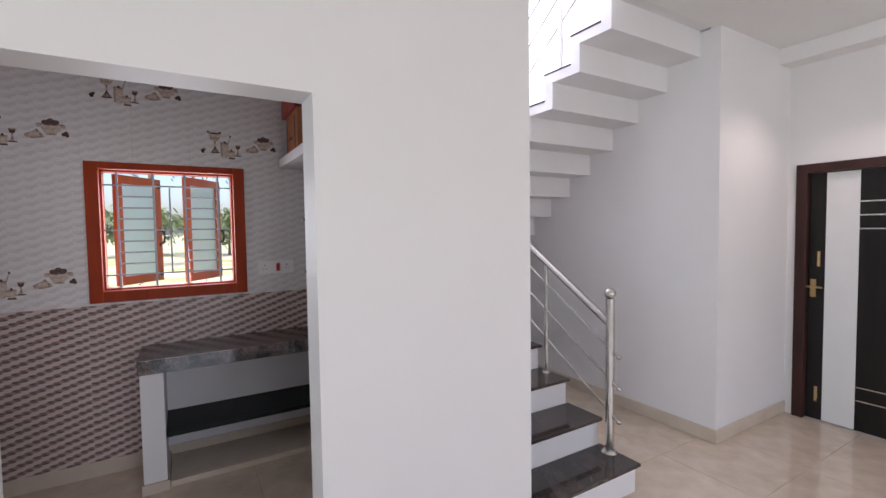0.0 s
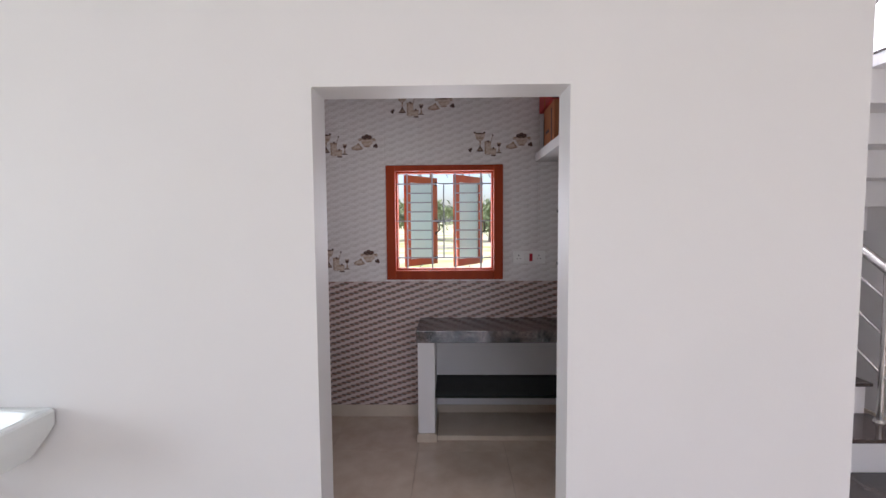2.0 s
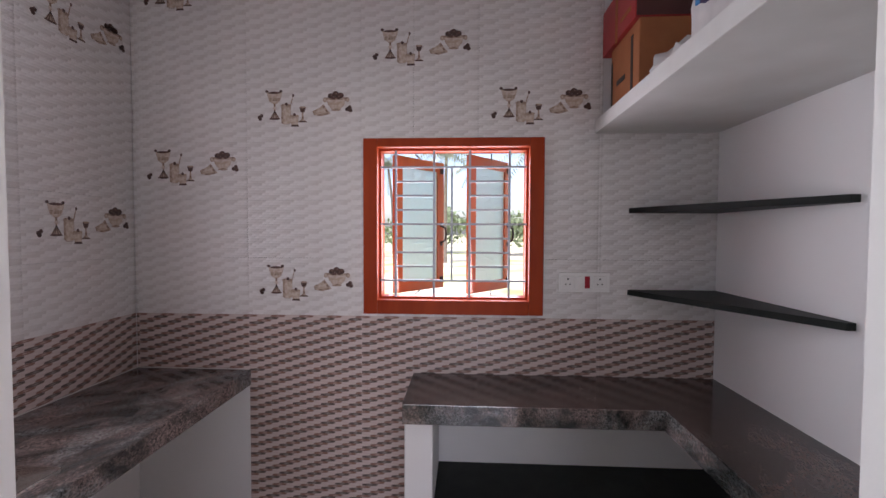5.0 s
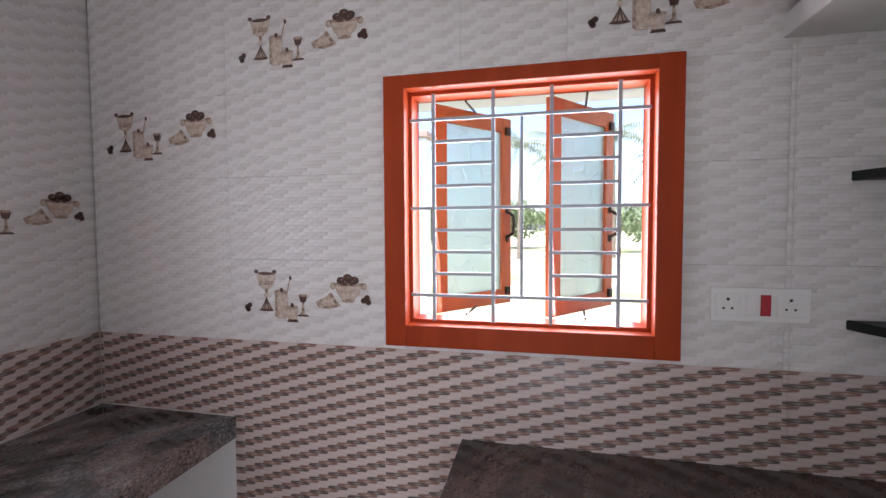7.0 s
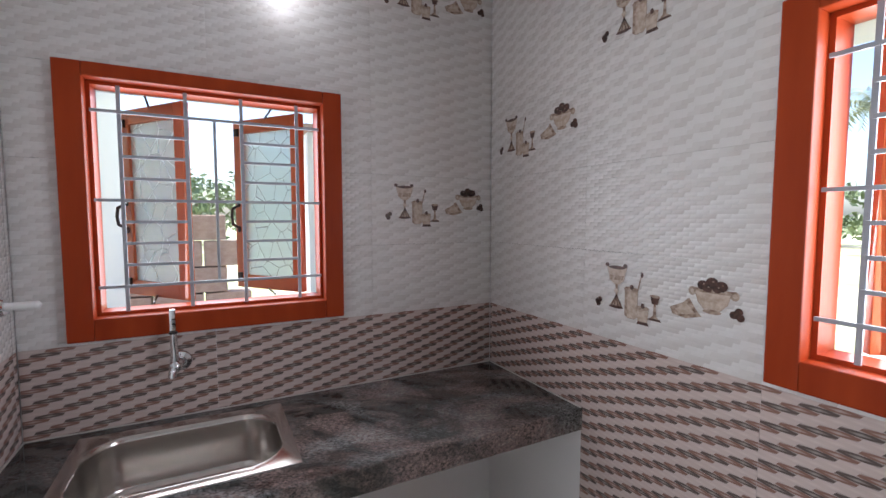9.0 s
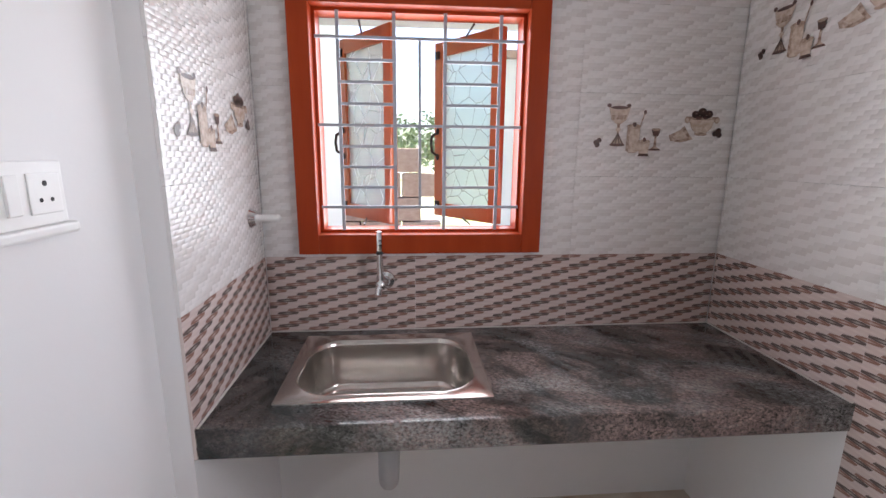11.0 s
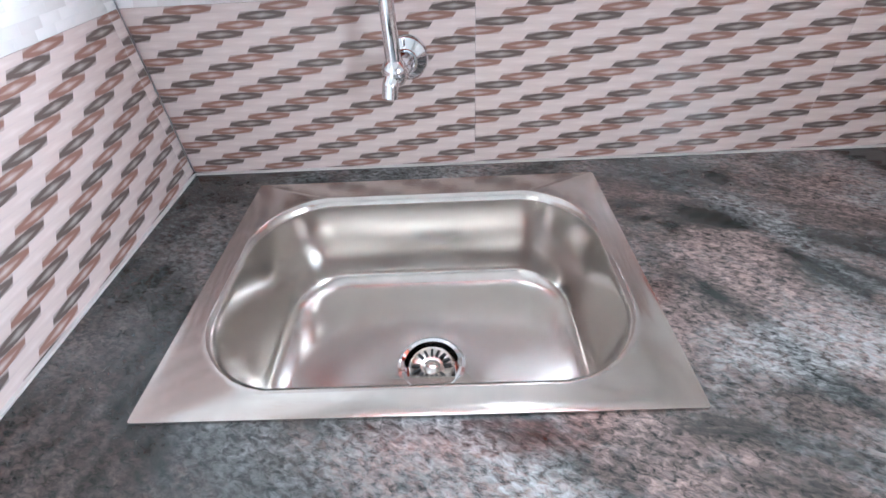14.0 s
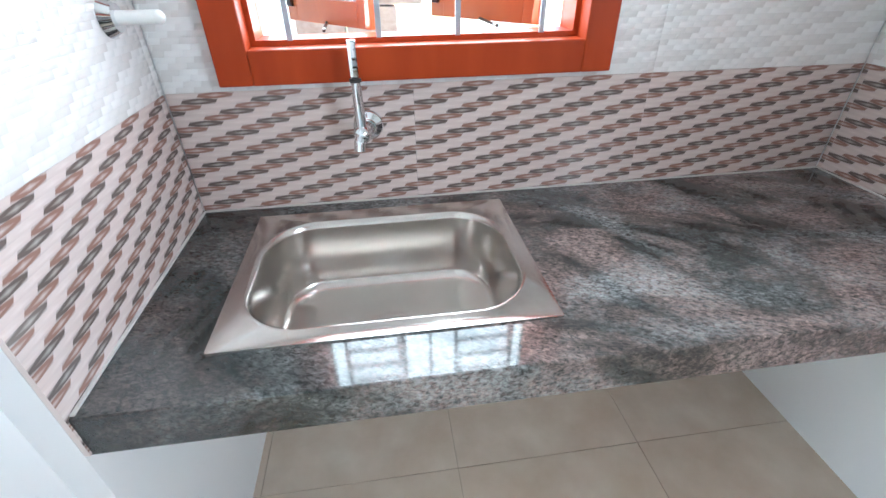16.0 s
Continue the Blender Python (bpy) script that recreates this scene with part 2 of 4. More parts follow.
SHRUB = material("shrub_leaf", (0.13, 0.18, 0.08), 0.55, other=(0.19, 0.23, 0.12), scale=2)
BARK = material("palm_bark", (0.22, 0.18, 0.14), 0.9, other=(0.15, 0.12, 0.09), scale=4, bump=0.6, bump_scale=12, stretch=(1, 1, 4))

GLASS = bpy.data.materials.new("patterned_glass")
GLASS.use_nodes = True
gn, gl = GLASS.node_tree.nodes, GLASS.node_tree.links
gp = gn["Principled BSDF"]
gp.inputs["Base Color"].default_value = (0.72, 0.88, 0.86, 1)
gp.inputs["Transmission Weight"].default_value, gp.inputs["Roughness"].default_value, gp.inputs["IOR"].default_value = 0.62, 0.42, 1.3
gv, gb = gn.new("ShaderNodeTexVoronoi"), gn.new("ShaderNodeBump")
gc = gn.new("ShaderNodeTexCoord")
gv.feature, gb.inputs["Strength"].default_value = "DISTANCE_TO_EDGE", 0.4
gv.inputs["Scale"].default_value, gb.inputs["Distance"].default_value = 11, 0.01
gr = gn.new("ShaderNodeMapRange")
gr.inputs[1].default_value, gr.inputs[2].default_value = 0.0, 0.025
gl.new(gc.outputs["Object"], gv.inputs["Vector"])
gl.new(gv.outputs["Distance"], gr.inputs[0])
gl.new(gr.outputs[0], gb.inputs["Height"])
gl.new(gb.outputs[0], gp.inputs["Normal"])


def emitter(name, color, strength):
    m = bpy.data.materials.new(name)
    m.use_nodes = True
    e = m.node_tree.nodes.new("ShaderNodeEmission")
    e.inputs[0].default_value, e.inputs[1].default_value = (*color, 1), strength
    m.node_tree.links.new(e.outputs[0], m.node_tree.nodes["Material Output"].inputs[0])
    return m


LED = emitter("led_glow", (1.0, 0.9, 0.82), 4)
BULB = emitter("bulb_glow", (1.0, 0.97, 0.95), 5)

# ---- building blocks ----


def box(bm, x0, x1, y0, y1, z0, z1, bevel=0.0, mat=0):
    made = bmesh.ops.create_cube(bm, size=1.0, matrix=Matrix.LocRotScale(((x0 + x1) / 2, (y0 + y1) / 2, (z0 + z1) / 2), None, (abs(x1 - x0), abs(y1 - y0), abs(z1 - z0))))
    verts = made["verts"]
    if mat:
        for f in {f for v in verts for f in v.link_faces}:
            f.material_index = mat
    if bevel:
        bmesh.ops.bevel(bm, geom=list({e for v in verts for e in v.link_edges}), offset=bevel, segments=2, profile=0.6, affect="EDGES")
    return bm


def tube(bm, a, b, r0, r1=None, seg=16, caps=True):
    a, b = Vector(a), Vector(b)
    turn = (b - a).to_track_quat("Z", "Y").to_matrix().to_4x4()
    bmesh.ops.create_cone(bm, cap_ends=caps, segments=seg, radius1=r0, radius2=r0 if r1 is None else r1, depth=(b - a).length, matrix=Matrix.Translation((a + b) / 2) @ turn)
    return bm


def ball(bm, c, r, scale=(1, 1, 1), seg=16):
    bmesh.ops.create_uvsphere(bm, u_segments=seg, v_segments=seg // 2, radius=r, matrix=Matrix.LocRotScale(c, None, scale))
    return bm


def bent(bm, pts, r, seg=10):
    """A round bar along points, with ball joints."""
    for a, b in zip(pts, pts[1:]):
        tube(bm, a, b, r, seg=seg)
    for p in pts[1:-1]:
        ball(bm, p, r, seg=seg)
    return bm


def new_mesh(name, bm, mats, smooth=False):
    me = bpy.data.meshes.new(name)
    bmesh.ops.recalc_face_normals(bm, faces=bm.faces)
    bm.to_mesh(me)
    bm.free()
    for m in mats if isinstance(mats, (list, tuple)) else [mats]:
        me.materials.append(m)
    if smooth:
        me.polygons.foreach_set("use_smooth", [True] * len(me.polygons))
        me.set_sharp_from_angle(angle=radians(40))
    return me


def thing(name, label, category, at=(0, 0, 0), kind="", group=""):
    ob = new(name)
    ob.location = at
    return tagged(ob, label, category, group, kind)


def part(name, bm, mats, parent, label="", smooth=False):
    """Links bm, given in world places, as one mesh object under a thing standing without turn."""
    ob = new(name, new_mesh(name, bm, mats, smooth))
    root = Vector()
    up = parent
    while up:
        root += up.location
        up = up.parent
    ob.data.transform(Matrix.Translation(-root))
    ob.parent = parent
    return tagged(ob, label)


def solid(name, bm, mats, label, category, kind="structure", smooth=False):
    return tagged(new(name, new_mesh(name, bm, mats, smooth)), label, category, "", kind)


def B(*a, **k):
    return box(bmesh.new(), *a, **k)


# ---- the plan ----
XL, XR, YB, YP = -1.56, 1.442, 3.507, 1.685      # kitchen: plaster faces left, right, back, partition
YF = 1.530                                        # hall face of the partition
DX0, DX1, DH = -0.280, 0.589, 2.030               # doorway
CEILING = 2.92
WA = (-0.320, 0.591, 1.116, 2.008)                # window in the back wall: x0 x1 z0 z1
WB = (1.876, 2.765, 1.114, 2.003)                 # window in the side wall: y0 y1 z0 z1
BORDER, COUNTER = 1.099, 0.806
XW, YW, XD = 3.411, 1.650, 4.445                   # stair wall, its return, main door wall
IN = 0.03                                         # how far the openings lie inside the frames


def wall_with_holes(name, axis, lo, hi, z0, z1, face0, face1, holes, label, mat=PAINT):
    """A wall along x or y between faces, with openings through it."""
    bm = bmesh.new()

    def block(a, b, c, d):
        if b - a > 1e-4 and d - c > 1e-4:
            if axis == "x":
                box(bm, a, b, face0, face1, c, d)
            else:
                box(bm, face0, face1, a, b, c, d)

    at = lo
    for a, b, c, d in sorted(holes):
        block(at, a, z0, z1)
        block(a, b, z0, c)
        block(a, b, d, z1)
        at = b
    block(at, hi, z0, z1)
    return solid(name, bm, mat, label, "wall")


YT = 1.738                                        # mortar bed under the partition tiles
wall_p = wall_with_holes("wall_partition", "x", -4.0, 1.572, 0, CEILING, YF, YP, [(DX0, DX1, 0, DH)], "white painted partition wall with an open doorway")
wall_b = wall_with_holes("wall_kitchen_back", "x", -1.78, 1.572, -0.5, CEILING, YB, YB + 0.2, [(WA[0] + IN, WA[1] - IN, WA[2] + IN, WA[3] - IN)], "tiled kitchen wall with a window opening", [PAINT])
wall_l = wall_with_holes("wall_kitchen_side", "y", YP, YB, -0.5, CEILING, XL - 0.2, XL, [(WB[0] + IN, WB[1] - IN, WB[2] + IN, WB[3] - IN)], "tiled kitchen side wall with a window opening", [PAINT])
solid("wall_kitchen_right", B(XR, 1.572, YP, YB, 0, CEILING), PAINT, "plain white painted kitchen wall", "wall")
# hall
# rear and side openings are unseen, added to let light into the hall
wall_with_holes("wall_hall_rear", "x", -4.2, XD + 0.2, 0, CEILING, -3.8, -3.6, [(-0.4, 3.0, 0.6, 2.4)], "white painted hall wall with a wide opening added for light")
wall_with_holes("wall_hall_side", "y", -3.6, YF, 0, CEILING, -4.2, -4.0, [(-1.7, -0.1, 0.7, 2.3)], "white painted hall wall with an opening added for light")
DY1, DY0 = 1.585, 0.43
wall_with_holes("wall_main_door", "y", -3.6, YW, 0, CEILING, XD, XD + 0.2, [(DY0, DY1, 0, 2.02)], "white painted wall round the main door")
solid("wall_door_return", B(XW, XD + 0.2, YW, YW + 0.15, 0, CEILING), PAINT, "short white painted return wall beside the door", "wall")
wall_with_holes("wall_stair_outer", "y", YW + 0.15, 4.75, 0, 5.7, XW, XW + 0.15, [], "tall white painted stairwell wall")
wall_with_holes("wall_stair_rear", "x", 1.33, XW + 0.15, 0, 5.7, 4.75, 4.95, [(1.75, 3.15, 3.4, 4.8)], "white painted stairwell wall with a high window opening")
solid("wall_stair_inner_lower", B(1.43, 1.572, YB + 0.2, 4.75, 0, CEILING), PAINT, "white painted wall behind the kitchen beside the stairs", "wall")
solid("wall_stair_inner_upper", B(1.43, 1.572, YF - 0.6, 4.75, CEILING + 0.12, 5.7), PAINT, "white painted upper stairwell wall", "wall")
solid("wall_upper_front", B(1.572, XW + 0.15, YF - 0.72, YF - 0.6, CEILING + 0.12, 5.7), PAINT, "white painted upper landing wall", "wall")
solid("wall_upper_outer", B(XW, XW + 0.15, YF - 0.6, YW + 0.15, CEILING + 0.12, 5.7), PAINT, "white painted upper landing side wall", "wall")
solid("ceiling_upper", B(1.38, XW + 0.15, YF - 0.72, 4.95, 5.7, 5.82), CEIL, "white ceiling over the stairwell", "ceiling")
bm = bmesh.new()
box(bm, -4.2, 1.572, -3.8, YB + 0.2, CEILING, CEILING + 0.12)
box(bm, 1.572, XD + 0.2, -3.8, YW + 0.05, CEILING, CEILING + 0.12)
box(bm, XW + 0.15, XD + 0.2, YW + 0.05, YW + 0.15, CEILING, CEILING + 0.12)
solid("ceiling", bm, CEIL, "smooth white painted ceiling", "ceiling")
# soft plaster cornice where the hall ceiling meets the door wall
bm = bmesh.new()
for i in range(6):
    a = i / 5 * math.pi / 2
    box(bm, XD - 0.16 + 0.12 * math.sin(a) - 0.02, XD + 0.0, -3.6, YW, CEILING - 0.12 + 0.12 * (1 - math.cos(a)) + 0.0 - 0.02 * 0, CEILING - 0.001 * (i + 1))
solid("trim_cornice", bm, CEIL, "white coved plaster cornice", "cornice")

floor = solid("floor", B(-4.2, XD + 0.2, -3.8, 4.95, -0.12, -0.004), GROUT, "polished beige marble-look tiled floor", "floor")


def skirting(pieces):
    for p in pieces:
        solid("baseboard", B(*p, bevel=0.003), SKIRT, "beige marble tile skirting along the wall", "baseboard")


SK = 0.095
skirting([(-0.935, XR, YB - 0.012, YB, 0, SK), (-0.925, DX0, YP, YP + 0.012, 0, SK), (DX1, XR, YP, YP + 0.012, 0, SK), (XR - 0.012, XR, YP + 0.012, YB - 0.012, 0, SK)])
skirting([(-4.0, DX0, YF - 0.012, YF, 0, SK), (DX1, 1.572, YF - 0.012, YF, 0, SK), (XW - 0.012, XW, YW, 4.75, 0, SK), (XW - 0.012, XD, YW - 0.012, YW, 0, SK)])

# ---- windows ----


def window(name, m, W, H, label, slant):
    """Casement window in a frame-local space: u to the right seen from inside, v up, w out of the room; m lays it into its wall."""
    fw, d = 0.072, 0.115
    win = thing(name, label, "window", kind="structure")
    win.matrix_world = m

    def piece(nm, bm, mats, up=win, lab="", smooth=False):
        ob = new(nm, new_mesh(nm, bm, mats, smooth))
        ob.parent = up
        return tagged(ob, lab)

    bm = bmesh.new()
    for u0, u1, v0, v1 in ((0, fw, 0, H), (W - fw, W, 0, H), (fw, W - fw, 0, fw), (fw, W - fw, H - fw * 0.62, H)):
        box(bm, u0, u1, -0.022, d, v0, v1, bevel=0.004)
    for u0, u1, v0, v1 in ((fw, fw + 0.012, fw, H - fw * 0.62), (W - fw - 0.012, W - fw, fw, H - fw * 0.62), (fw + 0.012, W - fw - 0.012, fw, fw + 0.012), (fw + 0.012, W - fw - 0.012, H - fw * 0.62 - 0.012, H - fw * 0.62)):
        box(bm, u0, u1, 0.03, d, v0, v1)
    piece("window_frame", bm, WOOD, lab="orange-brown varnished wooden frame")
    # grille
    u0, u1, v0, v1 = fw + 0.012, W - fw - 0.012, fw + 0.012, H - fw * 0.62 - 0.012
    ww, hh = u1 - u0, v1 - v0
    cols = [u0 + ww * f for f in (0.105, 0.37, 0.615, 0.885)]
    rows = [v0 + hh * f for f in (0.115, 0.5, 0.885)]
    for c in cols:
        piece("grille_bar", B(c - 0.006, c + 0.006, 0.012, 0.018, v0, v1, bevel=0.001), GRILLE)
    for r in rows:
        piece("grille_bar", B(u0, u1, 0.004, 0.012, r - 0.005, r + 0.005, bevel=0.001), GRILLE)
    piece("grille_bar", B(u0 + ww * 0.4925 - 0.005, u0 + ww * 0.4925 + 0.005, 0.012, 0.018, rows[0], rows[2], bevel=0.001), GRILLE)
    step = (rows[2] - rows[0]) / 8
    for i in (1, 2, 3, 5, 6, 7):
        v = rows[0] + step * i
        for a, b in ((cols[0], cols[1]), (cols[2], cols[3])):
            piece("grille_bar", B(a, b, 0.004, 0.012, v - 0.005, v + 0.005, bevel=0.001), GRILLE)
    # opened casements
    sw, sh, st = 0.385, v1 - v0 - 0.006, 0.05
    for hinge, sign, angle in slant:
        base = Matrix.Translation((hinge, d + 0.012, v0 + 0.003)) @ Matrix.Rotation(radians(angle), 4, "Z") @ Matrix.Diagonal((sign, 1, 1, 1))
        sash_bm = bmesh.new()
        for a, b, c, e in ((0, st, 0, sh), (sw - st, sw, 0, sh), (st, sw - st, 0, st * 1.15), (st, sw - st, sh - st * 1.15, sh)):
            box(sash_bm, a, b, -0.014, 0.014, c, e, bevel=0.002)
        sash_bm.transform(base)
        sash = piece("casement", sash_bm, SASH, lab="orange painted wooden casement swung open outwards")
        gbm = B(st - 0.004, sw - st + 0.004, -0.0025, 0.0025, st, sh - st)
        gbm.transform(base)
        pane = piece("pane", gbm, GLASS, sash, "pale green patterned glass")
        pane.visible_shadow = False
        hb = bmesh.new()
        bent(hb, [(sw - 0.025, -0.016, sh * 0.36), (sw - 0.025, -0.05, sh * 0.385), (sw - 0.025, -0.055, sh * 0.43), (sw - 0.025, -0.05, sh * 0.475), (sw - 0.025, -0.016, sh * 0.50)], 0.006)
        for z in (0.355, 0.505):
            ball(hb, (sw - 0.025, -0.017, sh * z), 0.011, (1, 0.5, 1.4), 10)
        hb.transform(base)
        piece("handle", hb, DARK_METAL, sash, "dark bronze pull handle", True)
        for z in (0.07, 0.93):
            lb = B(sw - 0.036, sw - 0.012, -0.024, -0.013, sh * z - 0.016, sh * z + 0.016, bevel=0.002)
            lb.transform(base)
            piece("bolt", lb, DARK_METAL, sash)
        # friction stays at head and foot
        for z in (sh - 0.004, 0.004):
            tip = base @ Vector((sw * 0.55, 0, z))
            sb = bmesh.new()
            tube(sb, tip, (hinge + 0.02 * sign + 0.10 * sign, d - 0.01, tip.z), 0.004, seg=8)
            piece("stay", sb, DARK_METAL, sash)
    return win


# back wall window: out of the room is +y
window("window_1", pose(WA[0], 3.492, WA[2]), WA[1] - WA[0], WA[3] - WA[2], "orange wooden casement window, grey steel grille, sashes open", [(0.135, 1, 51), (0.535, 1, 52)])
# side wall window: to the right is +y, out of the room is -x
window("window_2", pose(-1.541, WB[0], WB[2], 0, 0, 90), WB[1] - WB[0], WB[3] - WB[2], "orange wooden casement window above the sink, sashes open", [(0.345, -1, -53), (0.76, -1, -53)])

# ---- wall tiles: 0.6 x 0.3 m glazed relief tiles ----
TW, TH, PERIOD, ROWS_N, SHIFT = 0.6, 0.3, 0.15, 24, 0.0375
tile_meshes = {}


def tile_mesh(kind, rects):
    """Rects u0 u1 v0 v1 inside one tile; every relief element is a low hipped bar with its own uv."""
    key = (kind, rects)
    if key in tile_meshes:
        return tile_meshes[key]
    bm = bmesh.new()
    uv = bm.loops.layers.uv.new("uv")
    T = 0.0082

    def face(pts, uvs, mat):
        f = bm.faces.new([bm.verts.new(p) for p in pts])
        f.material_index = mat
        for lp, c in zip(f.loops, uvs):
            lp[uv].uv = c

    for U0, U1, V0, V1 in rects:
        U0, U1, V0, V1 = U0 + 0.0003, U1 - 0.0003, V0 + 0.0003, V1 - 0.0003
        rh = TH / ROWS_N
        lean = 0.010 if kind == "dado" else 0.004
        cell = PERIOD / 2 if kind == "dado" else SHIFT

        def rise(q):
            """Stepped scale relief of the white tiles: swells downwards over four rows, then drops back."""
            return 0.0 if kind == "dado" else 0.0013 * (q % 4) / 3

        for j in range(ROWS_N):
            c, d = max(j * rh, V0), min((j + 1) * rh, V1)
            if d - c < 0.002:
                continue
            start = ((SHIFT * j) % PERIOD - PERIOD) if kind == "dado" else -cell * (1 + 0.5 * (j % 2))
            for i in range(20):
                a, b = max(start + i * cell, U0), min(start + (i + 1) * cell, U1)
                if b - a < 0.0005:
                    continue
                dark = kind == "dado" and i % 2 == 0
                mat = (1 + j % 2) if dark else 0
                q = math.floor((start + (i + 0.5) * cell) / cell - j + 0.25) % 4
                # lower bars of each swell coloured darker, as shading of the relief
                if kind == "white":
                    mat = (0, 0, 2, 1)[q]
                h = (0.0008 if dark else 0.0020) if kind == "dado" else 0.0013
                s, mid = min(0.42 * (b - a), 0.033 if dark else 0.010 if kind == "dado" else 0.003), (c + d) / 2
                lift = rise(q)
                after = rise(q - 1) if q else lift * 0.5
                P = [(u, v, T + w) for u, v, w in ((a, c, lift), (b, c, lift), (min(b + lean, U1), d, after), (min(a + lean, U1) if a > U0 else a, d, after))] + [(u, mid, T + h + (lift + after) / 2) for u in (a + s + lean / 2, max(b - s + lean / 2, a + s + lean / 2 + 0.0002))]
                if kind == "white":
                    P[4:] = [(min(p[0], U1), p[1], p[2]) for p in P[4:]]
                o = start + i * cell
                qa, qb = (a - o) / cell, (b - o) / cell
                Q = [(qa, 0), (qb, 0), (qb, 1), (qa, 1), ((a + s - o) / cell, 0.5), ((b - s - o) / cell, 0.5)]
                corners = [bm.verts.new(p) for p in P]
                for idx in ((0, 1, 5, 4), (2, 3, 4, 5), (1, 2, 5), (3, 0, 4)):
                    f = bm.faces.new([corners[k] for k in idx])
                    f.material_index, f.smooth = mat, True
                    for lp, k in zip(f.loops, idx):
                        lp[uv].uv = Q[k]
                if lift > 0.001:
                    face([(a, c, T), (b, c, T), (b, c, T + lift), (a, c, T + lift)], [(0.5, 0.5)] * 4, mat)
        ring = [(U0, V0), (U1, V0), (U1, V1), (U0, V1)]
        face([(*p, T - 0.0006) for p in ring], [(0.5, 0.5)] * 4, 0)
        for k in range(4):
            p, q = ring[k], ring[(k + 1) % 4]
            face([(*p, 0), (*q, 0), (*q, T), (*p, T)], [(0.5, 0.5)] * 4, 0)
    me = bpy.data.meshes.new("tile")
    bm.to_mesh(me)
    bm.free()
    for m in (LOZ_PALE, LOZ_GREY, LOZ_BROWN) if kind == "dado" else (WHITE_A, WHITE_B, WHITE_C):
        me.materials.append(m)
    tile_meshes[key] = me
    return me


def polygon(bm, pts, mat, w=0.0):
    f = bm.faces.new([bm.verts.new((u, v, w)) for u, v in pts])
    f.material_index = mat


def ellipse(bm, cu, cv, ru, rv, mat, w, n=16):
    polygon(bm, [(cu + ru * math.cos(i * 2 * math.pi / n), cv + rv * math.sin(i * 2 * math.pi / n)) for i in range(n)], mat, w)


def motif_mesh():
    """The printed still life: goblet, lidded pots, small cup, bowl of roses. Cream 0, tan 1, brown 2."""
    bm = bmesh.new()
    k = 0.001
    # tall goblet
    polygon(bm, [(.105, .215), (.175, .215), (.165, .180), (.148, .168), (.132, .168), (.115, .180)], 0, k)
    polygon(bm, [(.115, .192), (.165, .192), (.160, .180), (.120, .180)], 1, 2 * k)
    for u in (.104, .170):
        ellipse(bm, u, .220, .008, .006, 2, 2 * k, 8)
    ellipse(bm, .140, .214, .030, .005, 2, 2 * k)
    polygon(bm, [(.135, .168), (.145, .168), (.143, .135), (.165, .105), (.115, .105), (.137, .135)], 1, k)
    for a, b in ((.120, .124), (.131, .134), (.146, .149), (.158, .162)):
        polygon(bm, [(a, .105), (b, .105), (.142, .140), (.139, .140)], 2, 2 * k)
    ellipse(bm, .140, .105, .027, .004, 2, 2 * k)
    ellipse(bm, .140, .150, .008, .006, 0, 2 * k, 10)
    # lidded jar with a spoon
    polygon(bm, [(.172, .160), (.215, .160), (.215, .090), (.205, .083), (.182, .083), (.172, .090)], 0, 3 * k)
    polygon(bm, [(.172, .160), (.180, .160), (.180, .086), (.172, .090)], 1, 4 * k)
    ellipse(bm, .193, .160, .024, .007, 1, 4 * k)
    ellipse(bm, .195, .166, .007, .007, 2, 5 * k, 8)
    polygon(bm, [(.213, .160), (.217, .160), (.229, .200), (.225, .202)], 1, 4 * k)
    ellipse(bm, .228, .202, .005, .007, 2, 5 * k, 8)
    # small pot
    polygon(bm, [(.212, .115), (.252, .115), (.248, .080), (.218, .080)], 0, 5 * k)
    ellipse(bm, .232, .116, .021, .006, 1, 6 * k)
    ellipse(bm, .233, .122, .006, .007, 2, 7 * k, 8)
    polygon(bm, [(.218, .080), (.250, .080), (.254, .072), (.214, .072)], 2, 6 * k)
    # little stemmed cup
    polygon(bm, [(.256, .152), (.286, .152), (.280, .132), (.262, .132)], 2, 4 * k)
    ellipse(bm, .271, .152, .015, .004, 1, 5 * k)
    polygon(bm, [(.268, .132), (.274, .132), (.276, .102), (.292, .090), (.250, .090), (.266, .102)], 1, 4 * k)
    polygon(bm, [(.250, .090), (.292, .090), (.288, .095), (.254, .095)], 2, 5 * k)
    for u, v in ((.068, .112), (.078, .118), (.072, .105)):
        ellipse(bm, u, v, .009, .008, 2, k, 8)
    # spreading cloth, bowl with two handles and roses
    polygon(bm, [(.318, .135), (.352, .150), (.368, .163), (.385, .140), (.400, .125), (.360, .115), (.325, .120)], 1, k)
    polygon(bm, [(.330, .132), (.362, .150), (.385, .128), (.350, .122)], 0, 2 * k)
    polygon(bm, [(.382, .190), (.472, .190), (.462, .160), (.440, .140), (.412, .140), (.392, .160)], 0, 3 * k)
    polygon(bm, [(.382, .190), (.472, .190), (.470, .182), (.384, .182)], 1, 4 * k)
    ellipse(bm, .427, .140, .022, .005, 1, 4 * k)
    for u in (.376, .479):
        ellipse(bm, u, .182, .010, .010, 1, 2 * k, 10)
        ellipse(bm, u, .182, .005, .005, 0, 3 * k, 8)
    for u, v, r in ((.402, .198, .014), (.425, .205, .016), (.448, .199, .015), (.414, .192, .012), (.438, .193, .012)):
        ellipse(bm, u, v, r, r * 0.8, 2, 5 * k, 10)
        ellipse(bm, u + .003, v + .003, r * 0.18, r * 0.12, 1, 6 * k, 8)
